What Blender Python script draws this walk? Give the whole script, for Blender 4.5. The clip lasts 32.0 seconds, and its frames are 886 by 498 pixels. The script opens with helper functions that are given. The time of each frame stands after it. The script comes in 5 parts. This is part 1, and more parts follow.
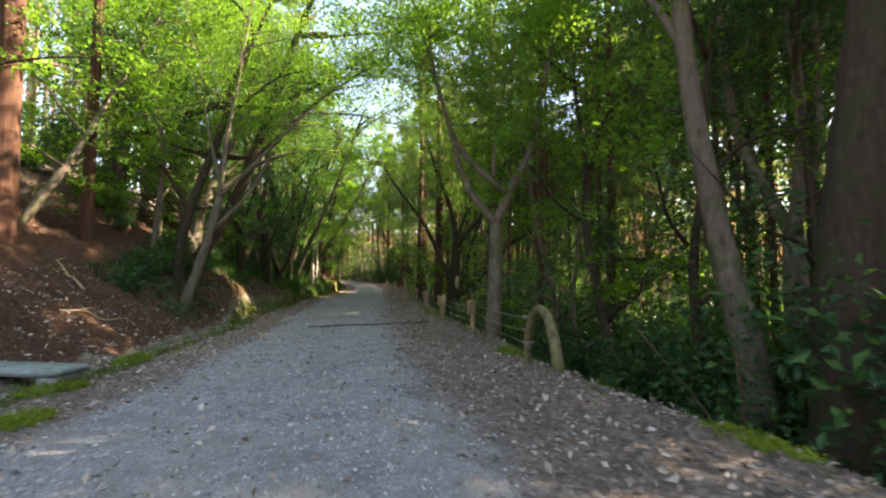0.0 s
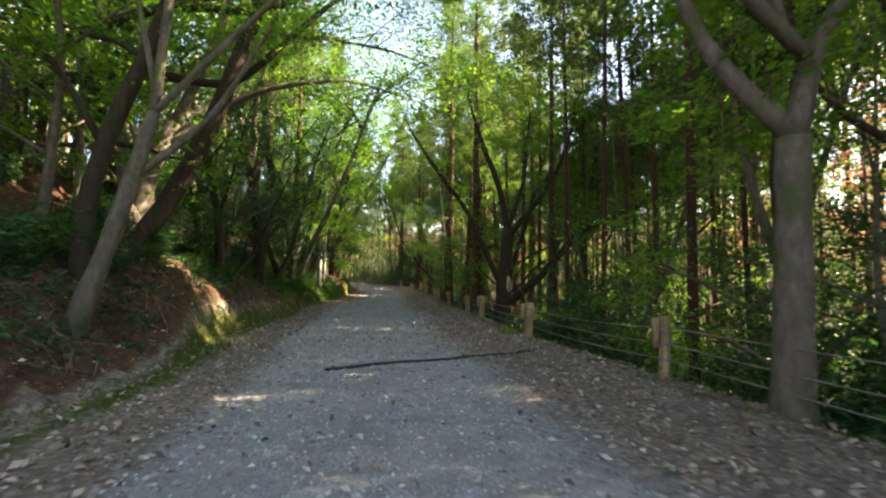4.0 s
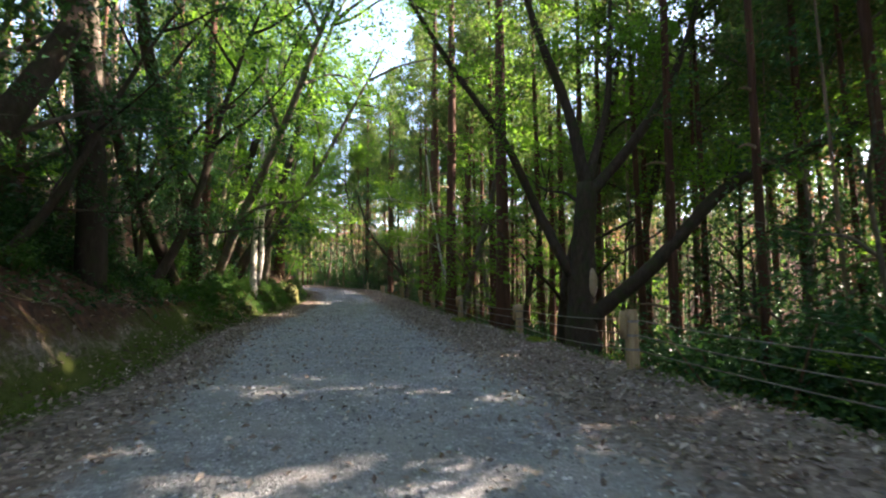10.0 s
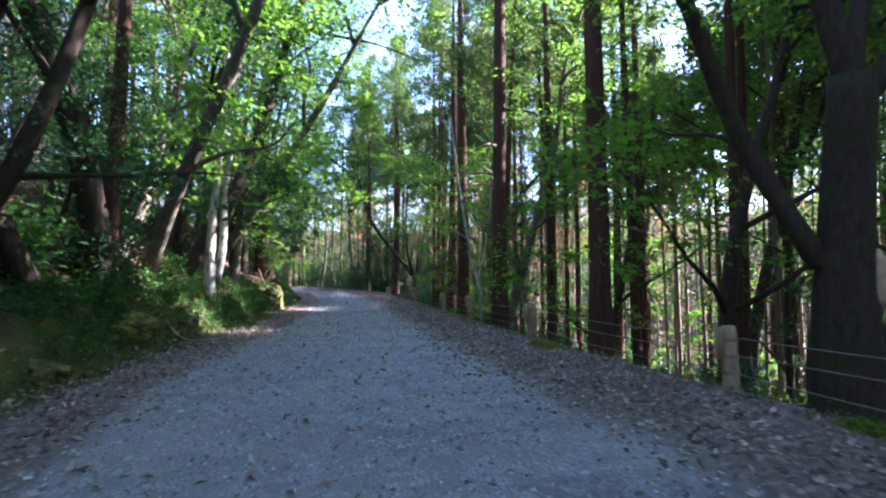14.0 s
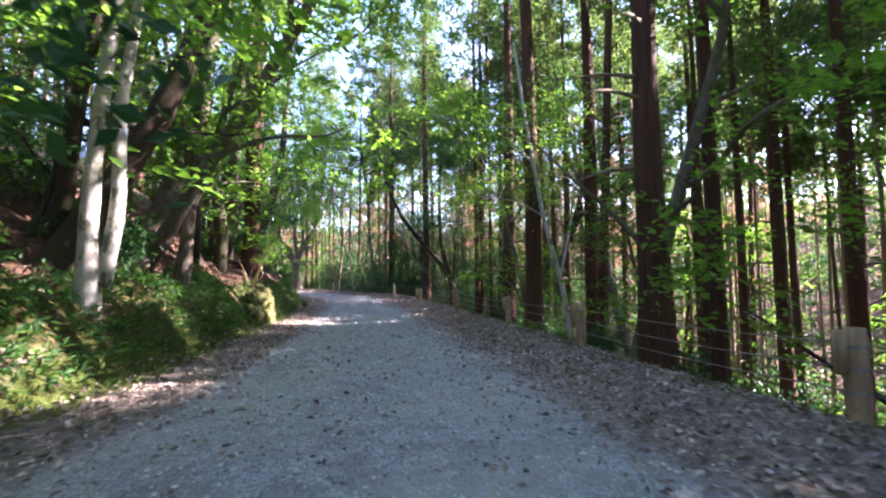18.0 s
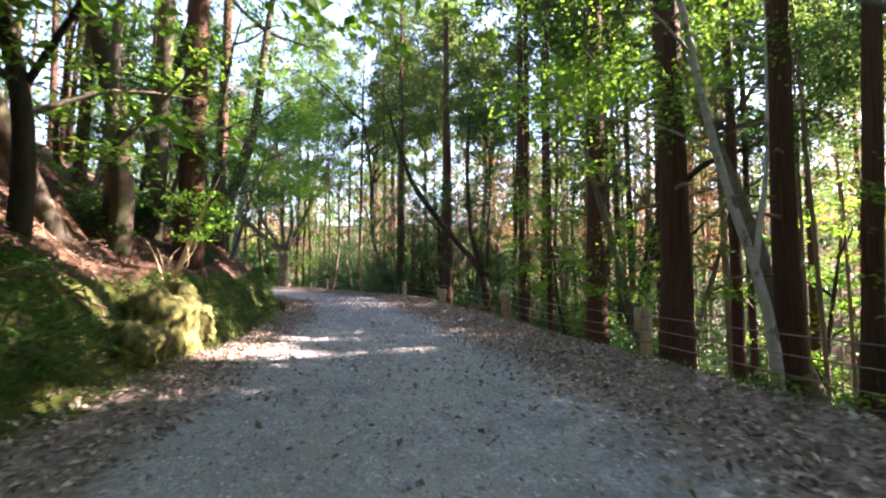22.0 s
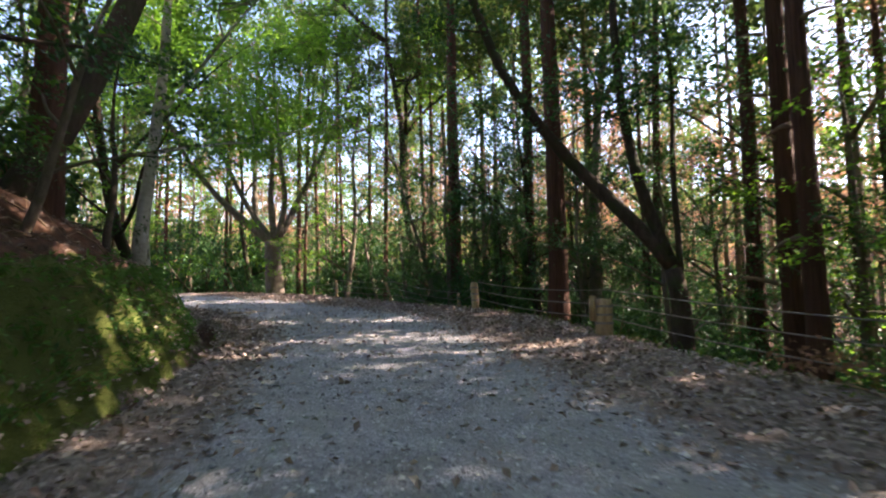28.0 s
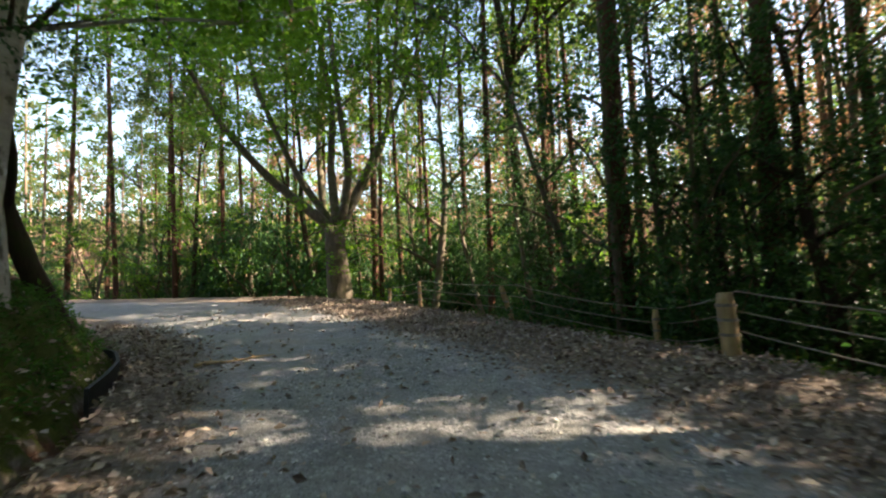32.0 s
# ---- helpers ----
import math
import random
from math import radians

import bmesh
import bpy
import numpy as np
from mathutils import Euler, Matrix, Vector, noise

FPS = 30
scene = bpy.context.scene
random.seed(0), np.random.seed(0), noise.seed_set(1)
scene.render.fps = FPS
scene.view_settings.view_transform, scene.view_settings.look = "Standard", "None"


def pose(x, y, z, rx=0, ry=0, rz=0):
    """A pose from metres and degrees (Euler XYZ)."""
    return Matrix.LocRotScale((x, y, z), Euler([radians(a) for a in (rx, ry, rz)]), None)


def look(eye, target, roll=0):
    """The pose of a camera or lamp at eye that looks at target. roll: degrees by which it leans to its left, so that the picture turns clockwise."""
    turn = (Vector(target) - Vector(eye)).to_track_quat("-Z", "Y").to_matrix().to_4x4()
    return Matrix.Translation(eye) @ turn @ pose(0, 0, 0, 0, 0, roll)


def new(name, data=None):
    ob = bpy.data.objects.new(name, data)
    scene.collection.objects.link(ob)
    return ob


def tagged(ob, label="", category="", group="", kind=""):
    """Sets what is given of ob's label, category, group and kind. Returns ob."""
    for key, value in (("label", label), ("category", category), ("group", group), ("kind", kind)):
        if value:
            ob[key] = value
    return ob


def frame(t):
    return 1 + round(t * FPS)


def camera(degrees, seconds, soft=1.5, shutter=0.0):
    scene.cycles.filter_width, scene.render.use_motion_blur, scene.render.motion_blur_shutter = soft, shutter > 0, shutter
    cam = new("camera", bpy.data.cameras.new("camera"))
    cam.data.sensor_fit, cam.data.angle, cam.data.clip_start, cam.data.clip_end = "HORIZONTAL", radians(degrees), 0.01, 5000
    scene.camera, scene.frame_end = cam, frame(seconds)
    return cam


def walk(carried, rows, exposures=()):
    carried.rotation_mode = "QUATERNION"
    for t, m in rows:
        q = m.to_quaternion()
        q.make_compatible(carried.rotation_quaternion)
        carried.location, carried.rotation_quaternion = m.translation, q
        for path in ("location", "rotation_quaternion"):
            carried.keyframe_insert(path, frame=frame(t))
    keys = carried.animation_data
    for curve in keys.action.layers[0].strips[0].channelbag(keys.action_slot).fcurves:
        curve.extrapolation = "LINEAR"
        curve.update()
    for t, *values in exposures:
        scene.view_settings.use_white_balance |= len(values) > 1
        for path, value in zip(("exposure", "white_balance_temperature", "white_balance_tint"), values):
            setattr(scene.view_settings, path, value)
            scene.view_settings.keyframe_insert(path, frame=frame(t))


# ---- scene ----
cam = camera(82.0, 32.0, soft=2.1, shutter=0.5)
PATH = [
    (0, (0.001, -0.003, 1.371), (0.067, 1.992, 1.494), 0.47),
    (0.5, (-0.248, 0.991, 1.359), (-0.178, 2.986, 1.481), 0.47),
    (1, (-0.557, 2.061, 1.315), (-0.486, 4.056, 1.440), 0.32),
    (1.5, (-0.978, 3.073, 1.279), (-0.910, 5.068, 1.411), 0.32),
    (2, (-1.259, 4.116, 1.258), (-1.195, 6.110, 1.390), 0.27),
    (2.5, (-1.474, 5.011, 1.296), (-1.415, 7.006, 1.430), 0.78),
    (3, (-1.657, 6.075, 1.300), (-1.603, 8.070, 1.431), 0.72),
    (3.5, (-1.868, 7.088, 1.248), (-1.811, 9.082, 1.381), 0.79),
    (5.5, (-2.673, 11.622, 1.225), (-2.633, 13.617, 1.362), 0.59),
    (6, (-2.795, 12.623, 1.240), (-2.754, 14.618, 1.377), 0.51),
    (6.5, (-2.954, 13.594, 1.249), (-2.874, 15.587, 1.388), 0.41),
    (7, (-3.162, 14.679, 1.250), (-3.017, 16.669, 1.385), 0.12),
    (7.5, (-3.371, 15.685, 1.183), (-3.150, 17.668, 1.318), -0.19),
    (8, (-3.571, 16.718, 1.159), (-3.290, 18.693, 1.295), -0.43),
    (8.5, (-3.683, 17.763, 1.234), (-3.389, 19.736, 1.371), -0.28),
    (9, (-3.689, 18.671, 1.171), (-3.421, 20.648, 1.309), -0.37),
    (9.5, (-3.844, 19.756, 1.185), (-3.597, 21.736, 1.324), -0.14),
    (10, (-3.919, 20.734, 1.152), (-3.691, 22.716, 1.297), -0.05),
    (10.5, (-4.105, 21.693, 1.170), (-3.880, 23.675, 1.314), -0.08),
    (11, (-4.209, 22.703, 1.174), (-3.983, 24.685, 1.320), -0.02),
    (11.5, (-4.323, 23.694, 1.156), (-4.091, 25.676, 1.300), -0.10),
    (12, (-4.445, 24.736, 1.128), (-4.208, 26.716, 1.274), -0.05),
    (12.5, (-4.523, 25.736, 1.200), (-4.282, 27.716, 1.341), 0.08),
    (13, (-4.621, 26.722, 1.169), (-4.378, 28.702, 1.319), 0.06),
    (13.5, (-4.686, 27.752, 1.166), (-4.445, 29.732, 1.313), 0.00),
    (14, (-4.773, 28.791, 1.125), (-4.525, 30.770, 1.277), 0.11),
    (14.5, (-4.838, 29.766, 1.098), (-4.582, 31.743, 1.253), 0.03),
    (16.5, (-4.915, 34.142, 1.103), (-4.686, 36.123, 1.258), -0.56),
    (17, (-4.992, 35.205, 1.123), (-4.788, 37.189, 1.280), -0.48),
    (17.5, (-5.147, 36.250, 1.104), (-4.966, 38.235, 1.262), -0.30),
    (18, (-5.248, 37.242, 1.140), (-5.076, 39.228, 1.298), -0.34),
    (18.5, (-5.345, 38.242, 1.205), (-5.178, 40.230, 1.361), -0.40),
    (19, (-5.472, 39.424, 1.169), (-5.308, 41.410, 1.326), -0.34),
    (19.5, (-5.581, 40.456, 1.188), (-5.431, 42.445, 1.344), -0.28),
    (20, (-5.673, 41.546, 1.159), (-5.545, 43.535, 1.319), 0.03),
    (20.5, (-5.733, 42.600, 1.173), (-5.609, 44.590, 1.332), 0.10),
    (21, (-5.814, 43.685, 1.155), (-5.682, 45.674, 1.320), 0.22),
    (21.5, (-5.889, 44.693, 1.172), (-5.744, 46.682, 1.331), 0.19),
    (22, (-5.960, 45.675, 1.190), (-5.787, 47.661, 1.345), 0.27),
    (22.5, (-6.043, 46.674, 1.205), (-5.841, 48.658, 1.360), 0.06),
    (23, (-6.180, 47.787, 1.222), (-5.946, 49.767, 1.380), -0.06),
    (23.5, (-6.347, 48.796, 1.283), (-6.077, 50.771, 1.442), 0.10),
    (24, (-6.539, 49.870, 1.404), (-6.224, 51.839, 1.556), 0.09),
    (24.5, (-6.653, 50.895, 1.391), (-6.304, 52.859, 1.537), -0.55),
    (26.5, (-6.874, 55.810, 1.344), (-6.602, 57.786, 1.496), -1.32),
    (27, (-6.979, 56.928, 1.362), (-6.789, 58.913, 1.511), -1.11),
    (27.5, (-7.088, 58.028, 1.376), (-6.959, 60.017, 1.533), -0.73),
    (28, (-7.185, 59.161, 1.376), (-7.097, 61.153, 1.535), -0.75),
    (28.5, (-7.239, 60.229, 1.404), (-7.173, 62.221, 1.559), -1.03),
    (29, (-7.226, 61.222, 1.482), (-7.194, 63.215, 1.638), -1.01),
    (29.5, (-7.232, 62.227, 1.557), (-7.219, 64.222, 1.709), -0.99),
    (30, (-7.306, 63.199, 1.615), (-7.344, 65.193, 1.757), -0.97),
    (30.5, (-7.479, 64.229, 1.678), (-7.585, 66.221, 1.815), -1.14),
    (31, (-7.698, 65.187, 1.728), (-7.867, 67.175, 1.857), -1.12),
    (31.5, (-7.954, 66.174, 1.813), (-8.175, 68.158, 1.948), -1.27),
    (32, (-8.238, 67.239, 1.839), (-8.502, 69.218, 1.961), -1.84),
]
EXPOSURES = [(0.0, 3.4, 7900, 17), (6.0, 3.4, 7800, 18), (9.0, 3.4, 7300, 19), (11.0, 3.35, 6200, 22), (13.0, 3.55, 5500, 29), (14.0, 3.65, 5300, 31), (17.0, 3.95, 5700, 36), (19.0, 3.9, 6000, 32), (21.0, 3.9, 6400, 33), (24.0, 3.6, 6700, 29), (27.0, 3.4, 6600, 27), (30.0, 3.05, 7300, 20), (32.0, 2.9, 7500, 13)]
walk(cam, [(t, look(eye, target, roll)) for t, eye, target, roll in PATH], EXPOSURES)

# ---- world, sun ----
SUN_AZ, SUN_EL = radians(80), radians(34)      # azimuth from +y towards +x
world = bpy.data.worlds.new("world")
scene.world = world
world.use_nodes = True
wn = world.node_tree
sky = wn.nodes.new("ShaderNodeTexSky")
sky.sky_type, sky.sun_disc = "NISHITA", False
sky.sun_elevation, sky.sun_rotation = SUN_EL, SUN_AZ
wn.nodes["Background"].inputs[1].default_value = 0.09
wn.links.new(sky.outputs[0], wn.nodes["Background"].inputs[0])
sun = new("sun", bpy.data.lights.new("sun", "SUN"))
sun.data.energy, sun.data.angle, sun.data.color = 5.0, radians(0.53), (1.0, 0.9, 0.74)
sun_way = Vector((math.sin(SUN_AZ) * math.cos(SUN_EL), math.cos(SUN_AZ) * math.cos(SUN_EL), math.sin(SUN_EL)))
sun.matrix_world = look(sun_way * 60, (0, 0, 0))


# ---- materials ----
def material(name, rough=0.8, spec=0.3):
    m = bpy.data.materials.new(name)
    m.use_nodes = True
    b = m.node_tree.nodes["Principled BSDF"]
    b.inputs["Roughness"].default_value = rough
    b.inputs["Specular IOR Level"].default_value = spec
    return m, m.node_tree, b


def node(nt, kind, **sockets):
    n = nt.nodes.new(kind)
    for k, v in sockets.items():
        n.inputs[k].default_value = v
    return n


def coords(nt, scale=(1, 1, 1), world_space=True):
    """Real-world coordinates, stretched by scale."""
    g = nt.nodes.new("ShaderNodeNewGeometry" if world_space else "ShaderNodeTexCoord")
    m = nt.nodes.new("ShaderNodeMapping")
    m.inputs["Scale"].default_value = scale
    nt.links.new(g.outputs["Position" if world_space else "Object"], m.inputs[0])
    return m.outputs[0]


def noise_tex(nt, vec, scale, detail=4.0, rough=0.6):
    n = node(nt, "ShaderNodeTexNoise", Scale=scale, Detail=detail, Roughness=rough)
    nt.links.new(vec, n.inputs["Vector"])
    return n.outputs[0]


def ramp(nt, fac, stops):
    r = nt.nodes.new("ShaderNodeValToRGB")
    e = r.color_ramp.elements
    while len(e) < len(stops):
        e.new(0.5)
    for el, (p, c) in zip(e, stops):
        el.position, el.color = p, (*c, 1)
    nt.links.new(fac, r.inputs[0])
    return r.outputs[0]


def mix(nt, fac, a, b, kind="MIX"):
    m = nt.nodes.new("ShaderNodeMix")
    m.data_type, m.blend_type = "RGBA", kind
    for s, v in ((0, fac), (6, a), (7, b)):
        if isinstance(v, bpy.types.NodeSocket):
            nt.links.new(v, m.inputs[s])
        else:
            m.inputs[s].default_value = v if s == 0 else (*v, 1)
    return m.outputs[2]


def bump(nt, bsdf, height, strength, distance):
    b = node(nt, "ShaderNodeBump", Strength=strength, Distance=distance)
    nt.links.new(height, b.inputs["Height"])
    nt.links.new(b.outputs[0], bsdf.inputs["Normal"])


def bark(name, dark, light, streak=(14, 14, 1.6), moss=None, depth=0.03, spots=None):
    m, nt, b = material(name, 0.9, 0.15)
    v = coords(nt, streak)
    n1 = noise_tex(nt, v, 1.0, 6, 0.7)
    c = ramp(nt, n1, [(0.3, dark), (0.7, light)])
    big = noise_tex(nt, coords(nt), 0.9, 4)
    c = mix(nt, ramp(nt, big, [(0.35, (0, 0, 0)), (0.7, (0.75, 0.75, 0.75))]), c, tuple(x * 0.55 for x in light))
    if moss:
        c = mix(nt, ramp(nt, noise_tex(nt, coords(nt), 2.2, 5), [(0.5, (0, 0, 0)), (0.66, (0.8, 0.8, 0.8))]), c, moss)
    if spots:
        c = mix(nt, ramp(nt, noise_tex(nt, coords(nt, (5, 5, 3)), 1.0, 4), [(0.55, (0, 0, 0)), (0.62, (0.9, 0.9, 0.9))]), c, spots)
    nt.links.new(c, b.inputs["Base Color"])
    bump(nt, b, n1, 1.0, depth)
    return m


def leafy(name, stops, rough=0.5, thru=0.45, patch=0.25, glow=(0.17, 0.34, 0.03)):
    """Leaves that let part of the light through; the tone changes from leaf to leaf and from spray to spray."""
    m, nt, b = material(name, rough, 0.22)
    g = nt.nodes.new("ShaderNodeNewGeometry")
    c = ramp(nt, g.outputs["Random Per Island"], stops)
    c = mix(nt, ramp(nt, noise_tex(nt, coords(nt), 1.3, 3), [(0.38, (0, 0, 0)), (0.7, (patch, patch, patch))]), c, tuple(min(1, x * 1.6) for x in stops[-1][1]))
    nt.links.new(c, b.inputs["Base Color"])
    t = nt.nodes.new("ShaderNodeBsdfTranslucent")
    nt.links.new(mix(nt, 0.55, c, glow, "MIX"), t.inputs[0])
    s = node(nt, "ShaderNodeMixShader", Fac=thru)
    nt.links.new(b.outputs[0], s.inputs[1])
    nt.links.new(t.outputs[0], s.inputs[2])
    nt.links.new(s.outputs[0], nt.nodes["Material Output"].inputs[0])
    return m


def plain(name, stops, scale=6.0, rough=0.85, depth=0.01, stretch=(1, 1, 1), metal=0.0):
    m, nt, b = material(name, rough)
    b.inputs["Metallic"].default_value = metal
    n1 = noise_tex(nt, coords(nt, stretch), scale, 6, 0.65)
    c = ramp(nt, n1, stops)
    c = mix(nt, ramp(nt, noise_tex(nt, coords(nt), scale / 7, 3), [(0.4, (0, 0, 0)), (0.7, (0.5, 0.5, 0.5))]), c, tuple(x * 0.6 for x in stops[0][1]))
    nt.links.new(c, b.inputs["Base Color"])
    bump(nt, b, n1, 0.8, depth)
    return m


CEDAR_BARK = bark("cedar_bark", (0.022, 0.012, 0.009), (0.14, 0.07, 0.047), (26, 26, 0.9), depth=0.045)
# Paler copy of the cedar bark: sunlight on far trunks put into the colour.
FAR_BARK = bark("sunlit_cedar_bark", (0.07, 0.045, 0.033), (0.34, 0.25, 0.18), (26, 26, 0.9))
GREY_BARK = bark("grey_bark", (0.05, 0.042, 0.034), (0.22, 0.18, 0.14), (9, 9, 4), moss=(0.07, 0.09, 0.03))
DARK_BARK = bark("dark_bark", (0.018, 0.014, 0.011), (0.085, 0.062, 0.045), (12, 12, 4), moss=(0.035, 0.05, 0.018))
PALE_BARK = bark("pale_bark", (0.28, 0.25, 0.21), (0.55, 0.52, 0.46), (5, 5, 9), spots=(0.10, 0.10, 0.07), depth=0.012)
TWIG = plain("twig", [(0.3, (0.10, 0.065, 0.04)), (0.7, (0.30, 0.21, 0.13))], 12)
DEAD_WOOD = plain("dead_wood", [(0.3, (0.30, 0.20, 0.11)), (0.7, (0.62, 0.47, 0.30))], 10, stretch=(1, 1, 0.15))
POST_WOOD = plain("post_wood", [(0.3, (0.20, 0.13, 0.07)), (0.7, (0.52, 0.38, 0.22))], 9, stretch=(1.5, 1.5, 0.25))
MOSSY_LOG = plain("mossy_log", [(0.35, (0.09, 0.07, 0.04)), (0.5, (0.20, 0.17, 0.08)), (0.7, (0.16, 0.17, 0.05))], 7)
WIRE = plain("weathered_wire", [(0.3, (0.13, 0.11, 0.095)), (0.7, (0.32, 0.28, 0.25))], 30, rough=0.6)
RUBBER = plain("black_rubber", [(0.3, (0.012, 0.012, 0.013)), (0.7, (0.05, 0.05, 0.05))], 14, rough=0.75)
SLAB = plain("weathered_slab", [(0.3, (0.16, 0.20, 0.19)), (0.7, (0.33, 0.38, 0.36))], 8, rough=0.9)
STONE = plain("grey_stone", [(0.3, (0.16, 0.15, 0.14)), (0.7, (0.42, 0.41, 0.39))], 9)
MAPLE = leafy("maple_leaf", [(0.0, (0.022, 0.085, 0.012)), (0.6, (0.055, 0.17, 0.02)), (1.0, (0.15, 0.27, 0.03))], thru=0.6, glow=(0.22, 0.42, 0.03))
BROAD = leafy("broad_leaf", [(0.0, (0.008, 0.038, 0.018)), (0.7, (0.022, 0.078, 0.028)), (1.0, (0.06, 0.14, 0.03))], rough=0.45, thru=0.24, glow=(0.08, 0.22, 0.035))
CONIFER = leafy("conifer_spray", [(0.0, (0.014, 0.05, 0.018)), (0.7, (0.045, 0.10, 0.028)), (0.9, (0.12, 0.13, 0.045)), (1.0, (0.22, 0.15, 0.08))], rough=0.7, thru=0.45, glow=(0.13, 0.24, 0.04))
RUSTY = leafy("rusty_spray", [(0.0, (0.09, 0.07, 0.035)), (0.5, (0.20, 0.13, 0.07)), (1.0, (0.36, 0.17, 0.12))], rough=0.8, thru=0.45, glow=(0.34, 0.2, 0.1))
FERN = leafy("fern_frond", [(0.0, (0.012, 0.055, 0.02)), (0.8, (0.035, 0.12, 0.035)), (1.0, (0.10, 0.19, 0.045))], rough=0.6)
GRASS = leafy("moss_and_grass", [(0.0, (0.03, 0.055, 0.01)), (1.0, (0.10, 0.15, 0.025))], rough=0.8, thru=0.3)
LITTER = leafy("fallen_leaf", [(0.0, (0.08, 0.055, 0.045)), (0.5, (0.21, 0.155, 0.13)), (0.75, (0.36, 0.28, 0.23)), (0.92, (0.42, 0.34, 0.28)), (1.0, (0.54, 0.47, 0.40))], rough=0.75, thru=0.05, patch=0.15, glow=(0.3, 0.2, 0.1))


def ground_material():
    """Gravel, litter, moss and bare bank soil, mixed by the sheet's own cover layers."""
    m, nt, b = material("forest_ground", 0.95, 0.1)
    p = coords(nt)
    a = {}
    for k in ("gravel", "moss", "soil"):
        at = nt.nodes.new("ShaderNodeAttribute")
        at.attribute_name = k
        a[k] = at.outputs["Fac"]
    fine, mid, big = noise_tex(nt, p, 55, 5, 0.75), noise_tex(nt, p, 9, 5), noise_tex(nt, p, 0.8, 4)
    v = node(nt, "ShaderNodeTexVoronoi", Scale=38.0)
    nt.links.new(p, v.inputs["Vector"])
    grit = mix(nt, 0.55, ramp(nt, v.outputs["Color"], [(0.1, (0.10, 0.103, 0.11)), (0.55, (0.315, 0.30, 0.31)), (0.9, (0.62, 0.62, 0.62))]), ramp(nt, fine, [(0.32, (0.13, 0.128, 0.138)), (0.68, (0.52, 0.505, 0.515))]))
    lump = noise_tex(nt, p, 3.2, 5, 0.65)
    grit = mix(nt, ramp(nt, lump, [(0.42, (0, 0, 0)), (0.6, (0.62, 0.62, 0.62))]), grit, (0.15, 0.148, 0.146))
    grit = mix(nt, ramp(nt, big, [(0.4, (0, 0, 0)), (0.68, (0.55, 0.55, 0.55))]), grit, (0.38, 0.365, 0.33))
    v2 = node(nt, "ShaderNodeTexVoronoi", Scale=17.0)
    nt.links.new(p, v2.inputs["Vector"])
    duff = mix(nt, 0.5, ramp(nt, v2.outputs["Color"], [(0.1, (0.085, 0.065, 0.055)), (0.6, (0.25, 0.195, 0.165)), (0.95, (0.48, 0.41, 0.35))]), ramp(nt, fine, [(0.3, (0.08, 0.06, 0.048)), (0.75, (0.29, 0.23, 0.185))]))
    earth = mix(nt, 0.13, ramp(nt, mid, [(0.3, (0.022, 0.011, 0.007)), (0.7, (0.115, 0.05, 0.026))]), duff)
    green = ramp(nt, fine, [(0.3, (0.03, 0.045, 0.01)), (0.7, (0.09, 0.105, 0.024))])

    def edge(layer, lo, hi):
        s = nt.nodes.new("ShaderNodeMath")
        s.operation = "ADD"
        nt.links.new(a[layer], s.inputs[0])
        t = nt.nodes.new("ShaderNodeMath")
        t.operation = "MULTIPLY_ADD"
        nt.links.new(mix(nt, 0.5, mid, big), t.inputs[0])
        t.inputs[1].default_value, t.inputs[2].default_value = 1.4, -0.7
        nt.links.new(t.outputs[0], s.inputs[1])
        return ramp(nt, s.outputs[0], [(lo, (0, 0, 0)), (hi, (1, 1, 1))])

    c = mix(nt, edge("gravel", 0.3, 0.7), duff, grit)
    c = mix(nt, edge("soil", 0.35, 0.65), c, earth)
    c = mix(nt, edge("moss", 0.42, 0.7), c, green)
    nt.links.new(c, b.inputs["Base Color"])
    h = mix(nt, 0.5, v.outputs["Distance"], fine)
    bump(nt, b, mix(nt, 0.4, h, lump), 1.0, 0.05)
    return m


GROUND = ground_material()
PEBBLE = leafy("road_pebble", [(0.0, (0.12, 0.12, 0.125)), (0.55, (0.27, 0.27, 0.28)), (1.0, (0.6, 0.59, 0.57))], rough=0.9, thru=0.0, patch=0.1)


# ---- plan: edges of the road and its height ----
LEFT_TOE = [(-4.6, -40), (-4.6, 0), (-5.0, 8.5), (-5.4, 11.2), (-6.1, 17.3), (-7.1, 21.0), (-7.5, 25.0), (-8.0, 29.8), (-8.56, 33.366), (-9.121, 36.918), (-9.099, 45.101), (-9.201, 49.103), (-9.365, 52.105), (-9.729, 55.109), (-9.993, 58.113), (-10.104, 61.314), (-10.224, 63.816), (-10.685, 67.122), (-11.361, 69.13), (-12.237, 71.141), (-13.22, 72.552), (-14.988, 75.174), (-16.97, 76.698), (-20.934, 79.746), (-25.916, 81.305), (-44.89, 83.533)]
RIGHT_EDGE = [(3.9, -40), (3.5, -2), (3.1, 3.5), (2.2, 7.6), (1.8, 9.5), (1.65, 13.0), (1.2, 17.2), (0.65, 21.0), (0.3, 24.0), (0.1, 30.0), (-0.335, 34.499), (-0.815, 39.501), (-1.161, 44.006), (-1.457, 48.51), (-1.665, 52.012), (-1.817, 56.014), (-2.169, 60.019), (-2.827, 63.527), (-3.791, 66.539), (-4.149, 70.043), (-4.911, 73.253), (-6.289, 75.069), (-7.765, 77.087), (-9.141, 79.104), (-11.8, 82.536), (-13.87, 85.061), (-18.238, 87.714), (-23.82, 89.281), (-44.794, 91.533)]
